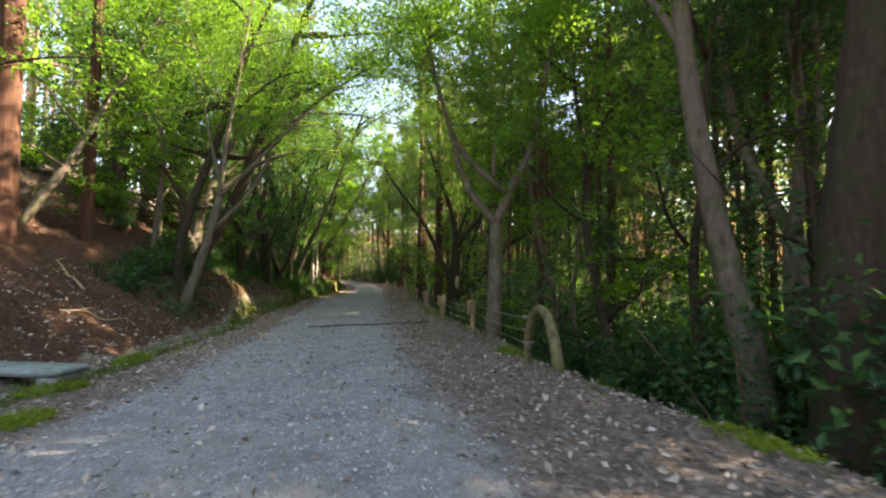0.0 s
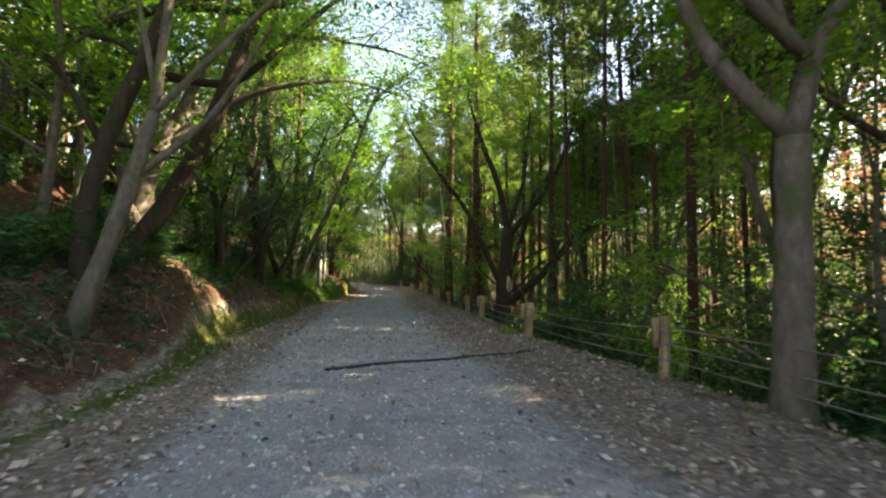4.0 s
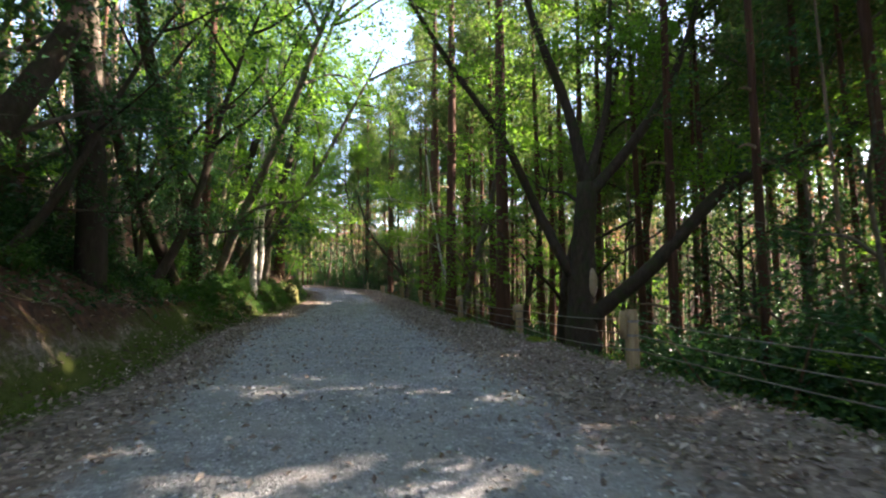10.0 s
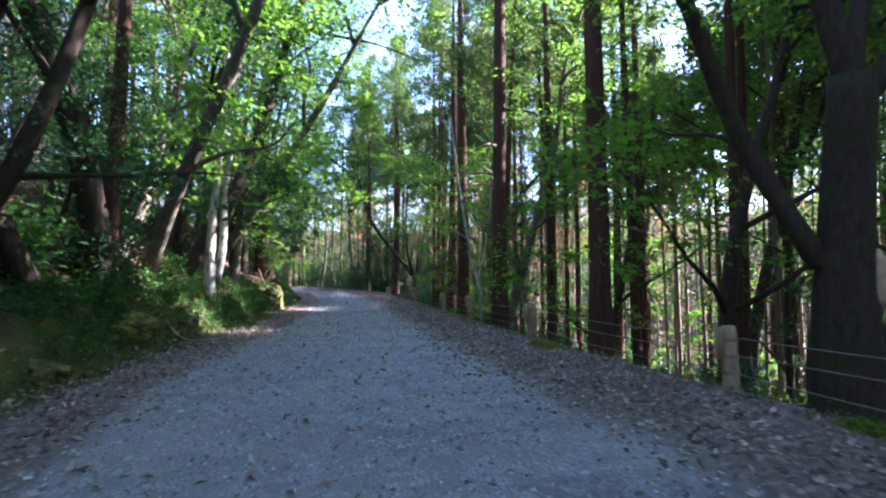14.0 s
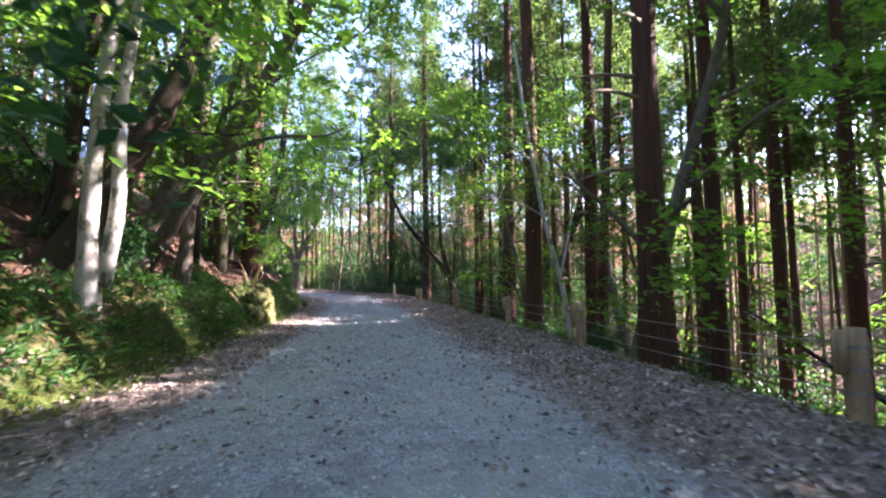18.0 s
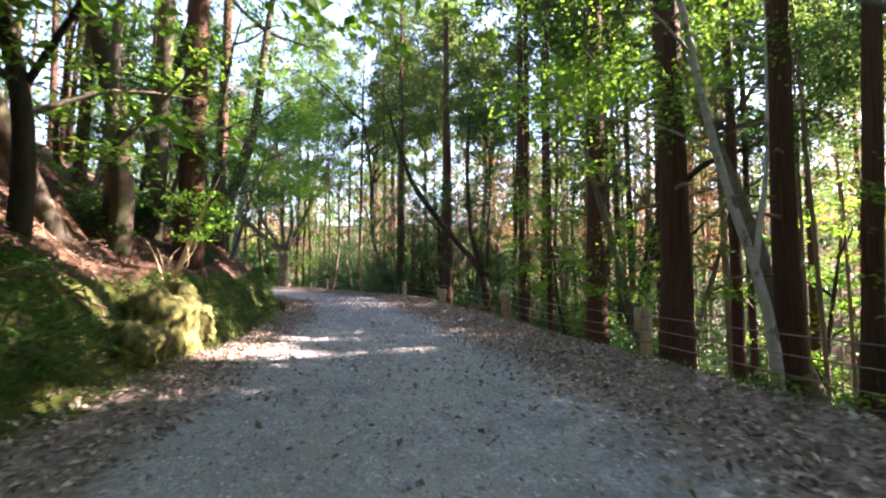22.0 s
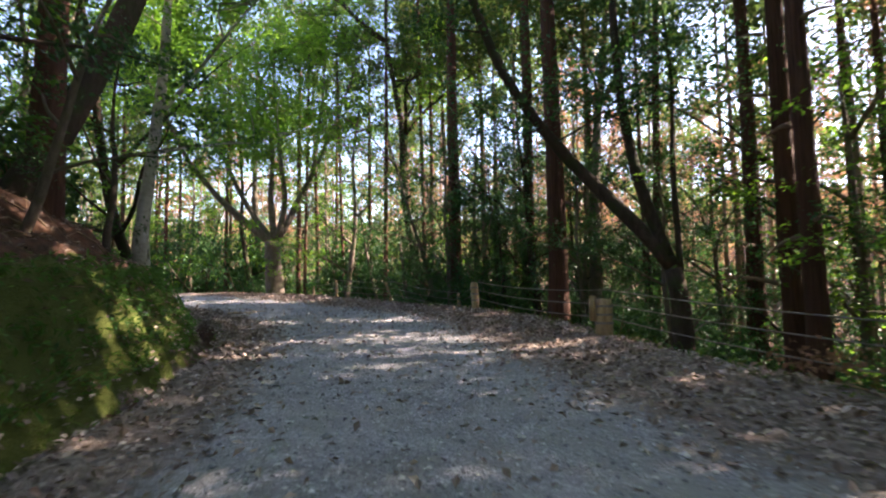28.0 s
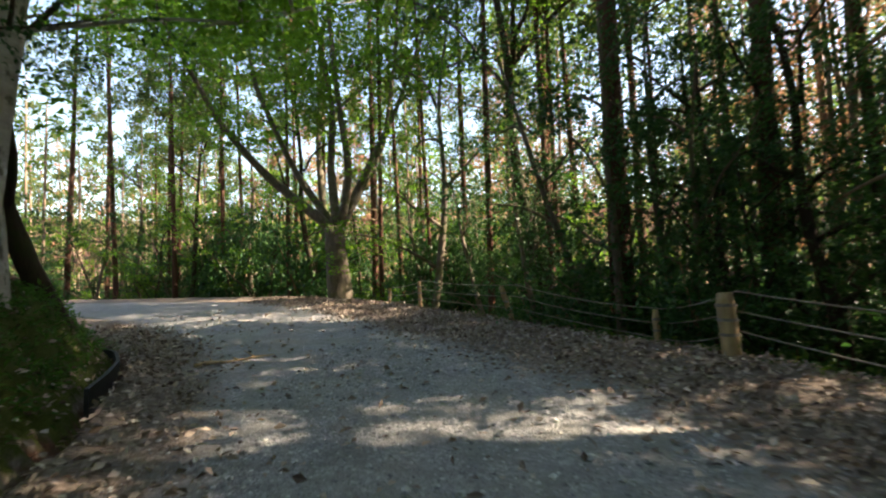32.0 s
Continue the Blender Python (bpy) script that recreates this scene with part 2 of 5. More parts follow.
ROAD_Z = [(-40, 0.4), (0, 0.0), (6, -0.08), (12, -0.12), (20, -0.19), (30, -0.23), (39.05, -0.19), (46.05, -0.15), (51.05, -0.04), (57.05, 0.0), (59.05, 0.04), (61.05, 0.13), (63.05, 0.25), (66.05, 0.42), (69.05, 0.57), (73.05, 0.73), (81.05, 1.06), (86.05, 1.28), (96.05, 1.6), (121.05, 2.2)]
BANK_Y = [0, 14, 17, 20, 25, 34, 45, 51, 54, 61, 71, 81]
BANK_FOOT = [0.15, 0.05, 0.25, 1.3, 1.05, 0.75, 0.8, 0.9, 1.1, 1.15, 1.0, 0.8]
GX0, GX1, GY1 = -15.0, 8.0, 92.0
CEDARS = [(0.95, 41.58, 0.28), (-0.534, 46.298, 0.26), (2.042, 48.468, 0.2), (6.638, 52.213, 0.22), (6.302, 49.216, 0.22), (1.712, 55.072, 0.25), (-0.331, 55.697, 0.29), (-0.423, 59.698, 0.28), (-5.893, 78.865, 0.26), (-3.053, 78.031, 0.22), (-3.307, 73.534, 0.27), (-0.207, 68.496, 0.19), (4.781, 72.536, 0.15), (1.983, 72.67, 0.24), (-0.579, 67.5, 0.17), (3.421, 59.152, 0.17), (-11.817, 60.235, 0.33), (-13.672, 68.158, 0.24), (-10.21, 90.018, 0.15), (-6.616, 89.474, 0.18), (-12.773, 93.149, 0.12), (-10.6, 16.2, 0.17), (-10.3, 12.6, 0.3), (-10.799, 40.921, 0.16)]
ROADSIDE = [(-12.0, 10.5, 1.5, 0, 12), (-11.6, 14.6, 1.2, 0, 14), (-9.8, 26.5, 1.5, 0, 16), (-10.4, 30.5, 1.3, 0, 14), (-10.6, 35.5, 1.4, 0, 14), (-11.385, 42.128, 1.3, 0, 12), (-11.847, 53.635, 1.5, 0, 14), (-12.593, 58.144, 1.4, 0, 14), (-13.12, 64.151, 1.3, 0, 8), (-20.482, 75.74, 1.5, 0, 6), (4.6, 12.5, 1.6, 0, -16), (4.8, 17.6, 1.3, 0, -10), (8.5, 27.5, 1.5, 0, -10), (9.0, 31.5, 1.2, 0, -8), (0.686, 64.585, 0.8, 0, -6), (-5.366, 76.958, 0.8, 0, 4), (-4.182, 75.644, 0.55, 0, 0), (-8.687, 83.599, 0.9, 0, 0), (2.252, 61.766, 0.75, 0, -5), (1.528, 51.474, 0.9, 0, -14), (3.05, 44.955, 1.4, 0, -14), (1.006, 57.981, 1.3, 0, -12), (-16.614, 89.694, 1.6, 0, 0), (-11.369, 85.131, 1.5, 0, 4), (-9.9, 24.0, 1.9, 0, 18), (-10.2, 33.2, 1.9, 0, 18), (-11.519, 47.63, 1.8, 0, 18), (7.5, 30.5, 1.4, 0, -8), (2.583, 39.36, 1.8, 0, -16), (-11.817, 56.134, 1.8, 0, 16), (-13.738, 62.658, 1.8, 0, 14), (0.296, 48.789, 1.9, 0, -14), (-15.191, 74.976, 1.6, 0, 10), (2.6, 70.5, 1.2, 0, -6), (-8.2, 17.8, 1.7, 0, 16), (-9.4, 21.0, 2.0, 0, 24), (-11.025, 38.724, 2.0, 0, 24), (-11.258, 44.327, 2.0, 0, 24), (10.5, 11.0, 1.4, 0, 0), (12.0, 15.0, 1.5, 0, 0), (9.4, 7.6, 1.2, 0, 0), (-11.681, 50.732, 1.9, 0, 22), (6.8, 36.5, 1.3, 0, 0), (8.0, 33.0, 1.4, 0, 0), (5.408, 41.427, 1.1, 0, 0), (3.272, 63.454, 1.2, 0, 0), (2.124, 67.768, 1.0, 0, 0), (4.697, 65.537, 1.4, 0, 0), (1.167, 71.38, 1.1, 0, 0), (3.155, 70.356, 1.3, 0, 0), (-0.801, 74.004, 0.9, 0, 0), (-21.766, 93.756, 1.6, 0, 0), (-26.278, 92.811, 1.5, 0, 0), (-18.736, 96.22, 1.6, 0, 0), (-23.712, 98.28, 1.7, 0, 0), (-29.747, 95.352, 1.5, 0, 0)]
DARK_ONES = (2, 3, 24, 25, 35, 4, 8, 15, 16, 17, 13, 5, 42, 43, 44, 45, 46, 47, 48, 49, 50)
THICKET = [(-9.9, 25.2), (-10.6, 27.9), (-10.1, 29.4), (-10.9, 31.8), (-10.6, 33.6), (-11.635, 37.931), (-11.316, 39.527), (-11.994, 41.335), (-11.57, 43.331), (-12.253, 44.739), (-11.927, 46.935), (-12.507, 48.642), (-12.145, 62.139), (-12.694, 66.346), (-13.648, 70.157)]
ARC = [(-15.387, 75.329), (-14.791, 74.921), (-14.1, 74.163), (-13.511, 73.256), (-13.071, 72.451)]
DRY = (-1.88, 63.316)
CUSHIONS = [(0.3, 23.1, 0.5), (-1.112, 39.805, 0.5), (0.35, 24.2, 0.35), (3.0, 4.6, 0.6), (1.75, 10.4, 0.5), (-4.0, 5.2, 0.4), (-4.6, 6.6, 0.45), (-0.2, 33.0, 0.35), (-5.0, 9.0, 0.4)]
# The first three stand out of view, added to darken the right-hand trunks.
EVERGREENS = [(7.8, 4.4, 2.8), (9.2, 1.6, 3.0), (7.0, 0.2, 2.6), (4.9, 7.6, 2.3), (5.9, 9.6, 2.5), (4.7, 11.6, 2.0), (6.8, 12.4, 2.6), (7.6, 8.8, 2.6), (5.0, 14.2, 2.1), (6.2, 16.6, 2.4), (4.4, 18.6, 1.9), (5.6, 21.2, 2.2), (3.8, 23.6, 1.8), (4.9, 26.2, 2.2), (7.0, 28.6, 2.4), (4.2, 31.0, 1.8), (-4.972, 76.454, 2.0), (-4.358, 77.646, 2.2), (-5.946, 78.666, 2.1), (-3.375, 76.235, 1.9), (-7.327, 80.282, 2.0), (-4.829, 80.052, 2.4), (-0.954, 69.605, 1.6), (0.3, 65.79, 1.7), (1.45, 61.576, 1.8), (-2.023, 72.218, 1.7)]
BANK_SHRUBS = [(-7.47, 19.6, 0.55), (-8.11, 20.7, 0.67), (-8.62, 21.7, 0.79), (-8.02, 22.8, 0.91), (-8.48, 23.8, 0.55), (-8.93, 24.9, 0.67), (-8.34, 25.9, 0.79), (-8.80, 27.0, 0.91), (-9.26, 28.0, 0.55), (-8.67, 29.1, 0.67), (-9.14, 30.1, 0.79), (-9.62, 31.2, 0.91), (-9.05, 32.2, 0.55), (-9.53, 33.2, 0.67), (-10.00, 34.3, 0.79), (-9.42, 35.4, 0.91), (-9.85, 36.4, 0.55), (-10.627, 38.619, 0.67), (-9.915, 39.61, 0.79), (-10.253, 40.615, 0.91), (-10.589, 41.719, 0.55), (-9.876, 42.81, 0.67), (-7.4, 14.6, 1.0), (-7.9, 16.0, 1.2), (-8.3, 17.4, 1.3), (-7.6, 18.3, 0.9), (-8.9, 19.4, 1.1), (-9.3, 20.6, 1.3), (-8.7, 22.6, 0.9), (-9.6, 23.4, 1.5), (-9.0, 24.8, 1.2), (-9.5, 26.0, 1.4), (-9.2, 27.3, 1.1), (-9.8, 28.4, 1.5), (-9.6, 29.8, 1.3), (-10.0, 31.0, 1.5), (-9.9, 32.4, 1.2), (-10.3, 33.8, 1.5), (-10.0, 35.2, 1.1), (-11.028, 38.524, 1.4), (-10.706, 40.32, 1.0), (-11.18, 42.526, 1.4), (-10.758, 44.321, 1.0), (-11.013, 48.124, 1.3), (-10.865, 52.123, 1.0), (-11.49, 58.331, 1.2), (-11.754, 61.334, 1.3), (-12.125, 63.739, 1.2), (-12.297, 66.141, 1.4), (-13.063, 68.95, 1.3), (-14.632, 71.569, 1.4), (-15.81, 73.384, 1.2)]
# Those with negative y are unseen, added behind the start to cut skylight.
TALL_ONES = [(-9.4, 20.0, 16), (9.0, 27.5, -12), (-10.4, 32.0, 16), (-10.8, 36.0, 20), (-11.343, 45.628, 16), (-11.895, 49.635, 18), (-12.405, 57.142, 14), (-12.957, 61.148, 16), (-13.684, 67.158, 12), (-1.583, 75.513, -8), (-7.281, 84.082, 4), (-17.772, 93.209, 0), (-9.6, 27.0, 27), (-10.0, 23.6, 24), (-10.809, 40.121, 27), (6.5, -1.5, -10), (5.0, -7.0, -10), (-9.0, -2.5, 12), (-8.0, -8.0, 12), (-1.0, -24.0, 0), (9.0, 46.0, -12), (5.0, 56.0, -20)]
# Cedars added along the sun's way to shade stretches of the road.
LOWER_SHADE = [(6.26, 62.418), (9.278, 63.882), (8.208, 58.094), (11.907, 66.25), (10.2, 17.4), (13.0, 20.6), (10.4, 13.2), (8.843, 44.286), (11.088, 48.059), (6.353, 53.516), (9.979, 55.673), (9.0, 9.6), (12.4, 12.0), (8.2, 22.0), (11.6, 25.4)]
# Evergreens added to hold back sun and open sky on the lower side.
LOWER_SCREEN = [(11.5, 1.0), (9.0, 14.0), (12.0, 38.0), (15.4, 45.6)]
RUSTY_ONES = [(3.398, 73.953), (-1.31, 81.61), (6.321, 67.518), (-6.226, 88.67), (5.47, 79.929), (9.01, 74.886)]
BEND_CLUMP = [(-6.2, 80.8), (-3.4, 79.4), (-0.9, 77.4), (0.9, 74.6), (-4.546, 78.649), (-3.686, 75.338), (-2.399, 74.223), (-1.57, 76.613), (-5.163, 77.256), (-4.374, 76.347), (-6.253, 78.069), (-3.648, 78.438), (-7.534, 79.685), (-2.77, 76.627)]


def smooth_line(points, step=0.8):
    """A soft curve through the points of the plan."""
    p = np.array(points, float)
    s = np.r_[0, np.cumsum(np.hypot(*np.diff(p[:, :2], axis=0).T))]
    q = np.arange(0, s[-1], step)
    out = np.stack([np.interp(q, s, p[:, k]) for k in range(p.shape[1])], 1)
    for _ in range(3):
        out[1:-1] = 0.25 * out[:-2] + 0.5 * out[1:-1] + 0.25 * out[2:]
    return out


LEFT_LINE, RIGHT_LINE = smooth_line(LEFT_TOE), smooth_line(RIGHT_EDGE)


def off_line(line, x, y):
    """Signed distance from a line of the plan, positive to its left, and the place along it."""
    x, y = np.atleast_1d(x).astype(float), np.atleast_1d(y).astype(float)
    a, d = line[:-1], np.diff(line, axis=0)
    dist, along = np.zeros(x.shape), np.zeros(x.shape)
    for i in range(0, len(x), 8000):
        ox, oy = x[i:i + 8000, None] - a[:, 0], y[i:i + 8000, None] - a[:, 1]
        t = np.clip((ox * d[:, 0] + oy * d[:, 1]) / (d * d).sum(1), 0, 1)
        ex, ey = ox - t * d[:, 0], oy - t * d[:, 1]
        q = ex * ex + ey * ey
        k = q.argmin(1)
        row = np.arange(len(k))
        dist[i:i + 8000] = np.sqrt(q[row, k]) * np.sign(d[k, 0] * ey[row, k] - d[k, 1] * ex[row, k])
        along[i:i + 8000] = k + t[row, k]
    return dist, along


def wave(x, y, size, seed):
    """Cheap smooth unevenness, a sum of tilted sines."""
    r = np.random.RandomState(seed)
    out = 0
    for k in range(6):
        ang, w, ph = r.uniform(0, 6.28), r.uniform(0.6, 1.8) / size, r.uniform(0, 6.28)
        out = out + np.sin((x * np.cos(ang) + y * np.sin(ang)) * w * 6.28 + ph)
    return out / 6


def cover(x, y):
    """Height of the ground and its layers of cover at places of the plan."""
    x, y = np.atleast_1d(x).astype(float), np.atleast_1d(y).astype(float)
    dl, sl = off_line(LEFT_LINE, x, y)
    dr, sr = off_line(RIGHT_LINE, x, y)
    dr = -dr
    road = np.interp(y, [p[0] for p in ROAD_Z], [p[1] for p in ROAD_Z])
    z = road + 0.025 * wave(x, y, 2.5, 1) + 0.02 * wave(x, y, 0.9, 2)
    inside = np.minimum(-dl, -dr)
    z = z + 0.05 * np.clip(1 - inside / 1.2, 0, 1) * (inside > 0)
    steep = np.interp(y, BANK_Y, BANK_FOOT)
    up = np.clip(dl, 0, None)
    foot = np.minimum(up / 0.9, 1)
    bank = steep * (foot * foot * (3 - 2 * foot)) + np.where(up > 0.7, (np.minimum(up, 12) - 0.7) * 0.62, 0) + np.clip(up - 12, 0, 70) * 0.22
    bank = bank + np.clip(up / 2, 0, 1) * (0.28 * wave(x, y, 3.5, 3)) + np.clip(up / 0.6, 0, 1) * (0.24 * wave(x, y, 1.3, 4) + 0.13 * wave(x, y, 0.75, 5) + 0.11 * wave(x, y, 0.42, 8))
    ditch = np.interp(y, [56, 59, 73, 75.5], [0, 0.42, 0.5, 0.1]) * np.exp(-(((dl + 0.14) / 0.17) ** 4))
    z = z + np.where(dl > 0, bank, 0) - ditch
    down = np.clip(dr, 0, None)
    fall = 0.62 * np.clip(down - 0.25, 0, 12) + 0.15 * np.clip(down - 12, 0, 10) - 0.36 * np.clip(down - 28, 0, 70)
    z = z - np.where(dr > 0, fall + np.clip(down / 3, 0, 1) * (0.3 * wave(x, y, 4, 6) + 0.12 * wave(x, y, 1.2, 7)), 0)
    left_in, right_in = -dl, -dr
    gravel = np.clip((left_in - 0.8) / 1.0, 0, 1) * np.clip((right_in - 1.5) / 1.5, 0, 1)
    moss = 0.8 * np.clip(1 - np.abs(left_in - 0.1) / 0.65, 0, 1) + 0.55 * np.clip(1 - np.abs(right_in - 0.1) / 0.5, 0, 1)
    # In the ditch, dark soil replaces moss and also carries its deep shade.
    moss = moss * (1 - np.clip(ditch * 4, 0, 1))
    moss = np.clip(moss + np.where((dl > -0.02) & (dl < np.interp(y, [46, 54], [2.0, 1.1])), np.interp(y, [31, 39, 51, 61, 75, 79], [0, 0.55, 0.62, 0.9, 0.9, 0.3]), 0), 0, 1)
    moss = np.clip(moss + np.where((dl > 0) & (dl < 0.8), np.interp(y, [15, 19, 34, 40], [0, 0.5, 0.5, 0]), 0), 0, 1)
    soil = np.clip((dl - 0.35) / 0.5, 0, 1) * np.interp(dl, [0.5, 4, 9], [1, 0.7, 0.25]) + np.clip(dr / 1.5, 0, 1) * 0.5 + np.clip(ditch * 4, 0, 1) * (dl < 0)
    return z, gravel, moss, np.clip(soil * 1.35, 0, 1)


def ground_z(x, y):
    return float(cover(x, y)[0][0])


# ---- mesh helpers ----
def mesh_from(name, verts, faces, mat, smooth=True):
    me = bpy.data.meshes.new(name)
    verts, faces = np.asarray(verts, np.float32), np.asarray(faces, np.int32)
    me.vertices.add(len(verts))
    me.vertices.foreach_set("co", verts.ravel())
    n, k = faces.shape
    me.loops.add(n * k)
    me.loops.foreach_set("vertex_index", faces.ravel())
    me.polygons.add(n)
    me.polygons.foreach_set("loop_start", np.arange(0, n * k, k, dtype=np.int32))
    me.polygons.foreach_set("use_smooth", np.full(n, smooth))
    me.update(calc_edges=True)
    me.validate()
    me.materials.append(mat)
    return me


def part_mesh(name, me, parent=None, label=""):
    ob = new(name, me)
    if parent is not None:
        ob.parent = parent
    return tagged(ob, label)


def part(name, bm, mat, parent, label=""):
    me = bpy.data.meshes.new(name)
    bm.to_mesh(me)
    bm.free()
    me.materials.append(mat)
    for p in me.polygons:
        p.use_smooth = True
    return part_mesh(name, me, parent, label)


def thing(name, x, y, z, label, category, group="", turn=0.0, kind=""):
    e = new(name)
    e.empty_display_size = 0.2
    e.matrix_world = pose(x, y, z, 0, 0, turn)
    return tagged(e, label, category, group, kind)


def tube(points, radii, sides=8, rough=0.0, seed=0):
    """A limb: rings along a line, closed at both ends."""
    p, r = np.array(points, float), np.array(radii, float)
    rnd = np.random.RandomState(seed)
    n = len(p)
    t = np.gradient(p, axis=0)
    t /= np.linalg.norm(t, axis=1)[:, None] + 1e-9
    ref = np.array([1.0, 0.13, 0.07]) if abs(t[0, 0]) < 0.9 else np.array([0.0, 1.0, 0.1])
    u = np.cross(t, ref)
    u /= np.linalg.norm(u, axis=1)[:, None]
    w = np.cross(t, u)
    ang = np.arange(sides) * 2 * np.pi / sides
    rr = r[:, None] * (1 + rough * rnd.uniform(-1, 1, (n, sides)))
    ring = p[:, None] + rr[..., None] * (np.cos(ang)[None, :, None] * u[:, None] + np.sin(ang)[None, :, None] * w[:, None])
    v = ring.reshape(-1, 3)
    k, j = np.meshgrid(np.arange(n - 1), np.arange(sides), indexing="ij")
    a, b2 = (k * sides + j).ravel(), (k * sides + (j + 1) % sides).ravel()
    f = np.stack([a, b2, b2 + sides, a + sides], 1)
    v = np.concatenate([v, p[:1], p[-1:]])
    c0, c1 = len(v) - 2, len(v) - 1
    jj = np.arange(sides)
    low = np.stack([np.full(sides, c0), (jj + 1) % sides, jj, jj], 1)
    top = np.stack([np.full(sides, c1), (n - 1) * sides + jj, (n - 1) * sides + (jj + 1) % sides, (n - 1) * sides + (jj + 1) % sides], 1)
    return v, f, low, top


def limb_mesh(name, points, radii, mat, sides=8, rough=0.08, seed=0, steps=None):
    """A smooth tube through the points."""
    p, r = np.array(points, float), np.array(radii, float)
    s = np.r_[0, np.cumsum(np.linalg.norm(np.diff(p, axis=0), axis=1))]
    n = steps or max(6, int(s[-1] / 0.35))
    q = np.linspace(0, s[-1], n)
    out = np.stack([np.interp(q, s, p[:, k]) for k in range(3)], 1)
    for _ in range(max(2, n // 8)):
        out[1:-1] = 0.25 * out[:-2] + 0.5 * out[1:-1] + 0.25 * out[2:]
    rad = np.interp(q, s, r)
    v, f, low, top = tube(out, rad, sides, rough, seed)
    tri = np.concatenate([low, top])[:, :3]
    me = bpy.data.meshes.new(name)
    me.from_pydata(v.tolist(), [], f.tolist() + tri.tolist())
    for pl in me.polygons:
        pl.use_smooth = True
    me.update()
    me.materials.append(mat)
    return me


def leaf_cloud(name, centres, spread, count, size, mat, seed=0, flat=0.0, droop=0.0, slim=0.55):
    """Small folded leaves round each centre; flat: how far the sprays lie level."""
    r = np.random.RandomState(seed)
    c = np.asarray(centres, float)
    spread = np.broadcast_to(np.asarray(spread, float), (len(c),))
    base = np.repeat(c, count, axis=0)
    n = len(base)
    off = r.normal(0, 1, (n, 3)) * np.repeat(spread, count)[:, None] * np.array([0.6, 0.6, 0.6 * (1 - 0.75 * flat)])
    pos = base + off
    pos[:, 2] -= droop * (off[:, 0] ** 2 + off[:, 1] ** 2)
    d = r.normal(0, 1, (n, 3))
    d[:, 2] *= 1 - 0.8 * flat
    d /= np.linalg.norm(d, axis=1)[:, None] + 1e-9
    up = np.array([0, 0, 1.0]) * (0.4 + flat) + r.normal(0, 0.6, (n, 3))
    s = np.cross(d, up)
    s /= np.linalg.norm(s, axis=1)[:, None] + 1e-9
    nrm = np.cross(s, d)
    ln = size * r.uniform(0.55, 1.25, n)[:, None]
    wd = ln * slim * 0.5
    a, e = pos, pos + d * ln
    m1 = pos + d * ln * 0.5 + s * wd + nrm * ln * 0.12
    m2 = pos + d * ln * 0.5 - s * wd + nrm * ln * 0.12
    v = np.stack([a, m1, e, m2], 1).reshape(-1, 3)
    k = np.arange(n)[:, None] * 4
    return mesh_from(name, v, k + np.array([[0, 1, 2, 3]]), mat, smooth=False)


# ---- ground ----
def axis_lines(lo, a, b, hi, fine, grow=1.22):
    inner = list(np.arange(a, b, fine))
    left, right, s = [], [], fine
    x = a
    while x > lo:
        s *= grow
        x -= s
        left.append(x)
    x, s = inner[-1], fine
    while x < hi:
        s *= grow
        x += s
        right.append(x)
    return np.array(left[::-1] + inner + right)


def build_ground():
    gx = axis_lines(-420, GX0, GX1, 420, 0.14)
    gy = axis_lines(-420, -6, GY1, 520, 0.22)
    xx, yy = np.meshgrid(gx, gy)
    z, gravel, moss, soil = cover(xx.ravel(), yy.ravel())
    v = np.stack([xx.ravel(), yy.ravel(), z], 1)
    w = len(gx)
    i, j = np.meshgrid(np.arange(len(gy) - 1), np.arange(w - 1), indexing="ij")
    a = (i * w + j).ravel()
    me = mesh_from("ground", v, np.stack([a, a + 1, a + w + 1, a + w], 1), GROUND)
    for k, values in (("gravel", gravel), ("moss", moss), ("soil", soil)):
        me.attributes.new(k, "FLOAT", "POINT").data.foreach_set("value", values.astype(np.float32))
    tagged(new("ground", me), "gravel forest road with leaf litter, mossy edges and soil banks", "ground", kind="structure")


build_ground()
RND = np.random.RandomState(7)


# ---- trees ----
def curve_points(x, y, z, height, lean=(0, 0), bend=0.0, seed=0, n=9):
    r = np.random.RandomState(seed)
    t = np.linspace(0, 1, n)
    wob = np.cumsum(r.normal(0, bend, (n, 2)), axis=0)
    wob[0] = 0
    return np.stack([x + lean[0] * t + wob[:, 0], y + lean[1] * t + wob[:, 1], z + height * t], 1)


def sprays(points, r, n, reach, seed, rise=0.2):
    """Places for leaf sprays along a limb's outer part."""
    rr = np.random.RandomState(seed)
    p = np.array(points)
    k = rr.uniform(0.35, 1.0, n) * (len(p) - 1)
    i = np.minimum(k.astype(int), len(p) - 2)
    c = p[i] + (p[i + 1] - p[i]) * (k - i)[:, None]
    return c + rr.normal(0, reach, (n, 3)) * np.array([1, 1, 0.45]) + np.array([0, 0, rise])


CEDAR = {}


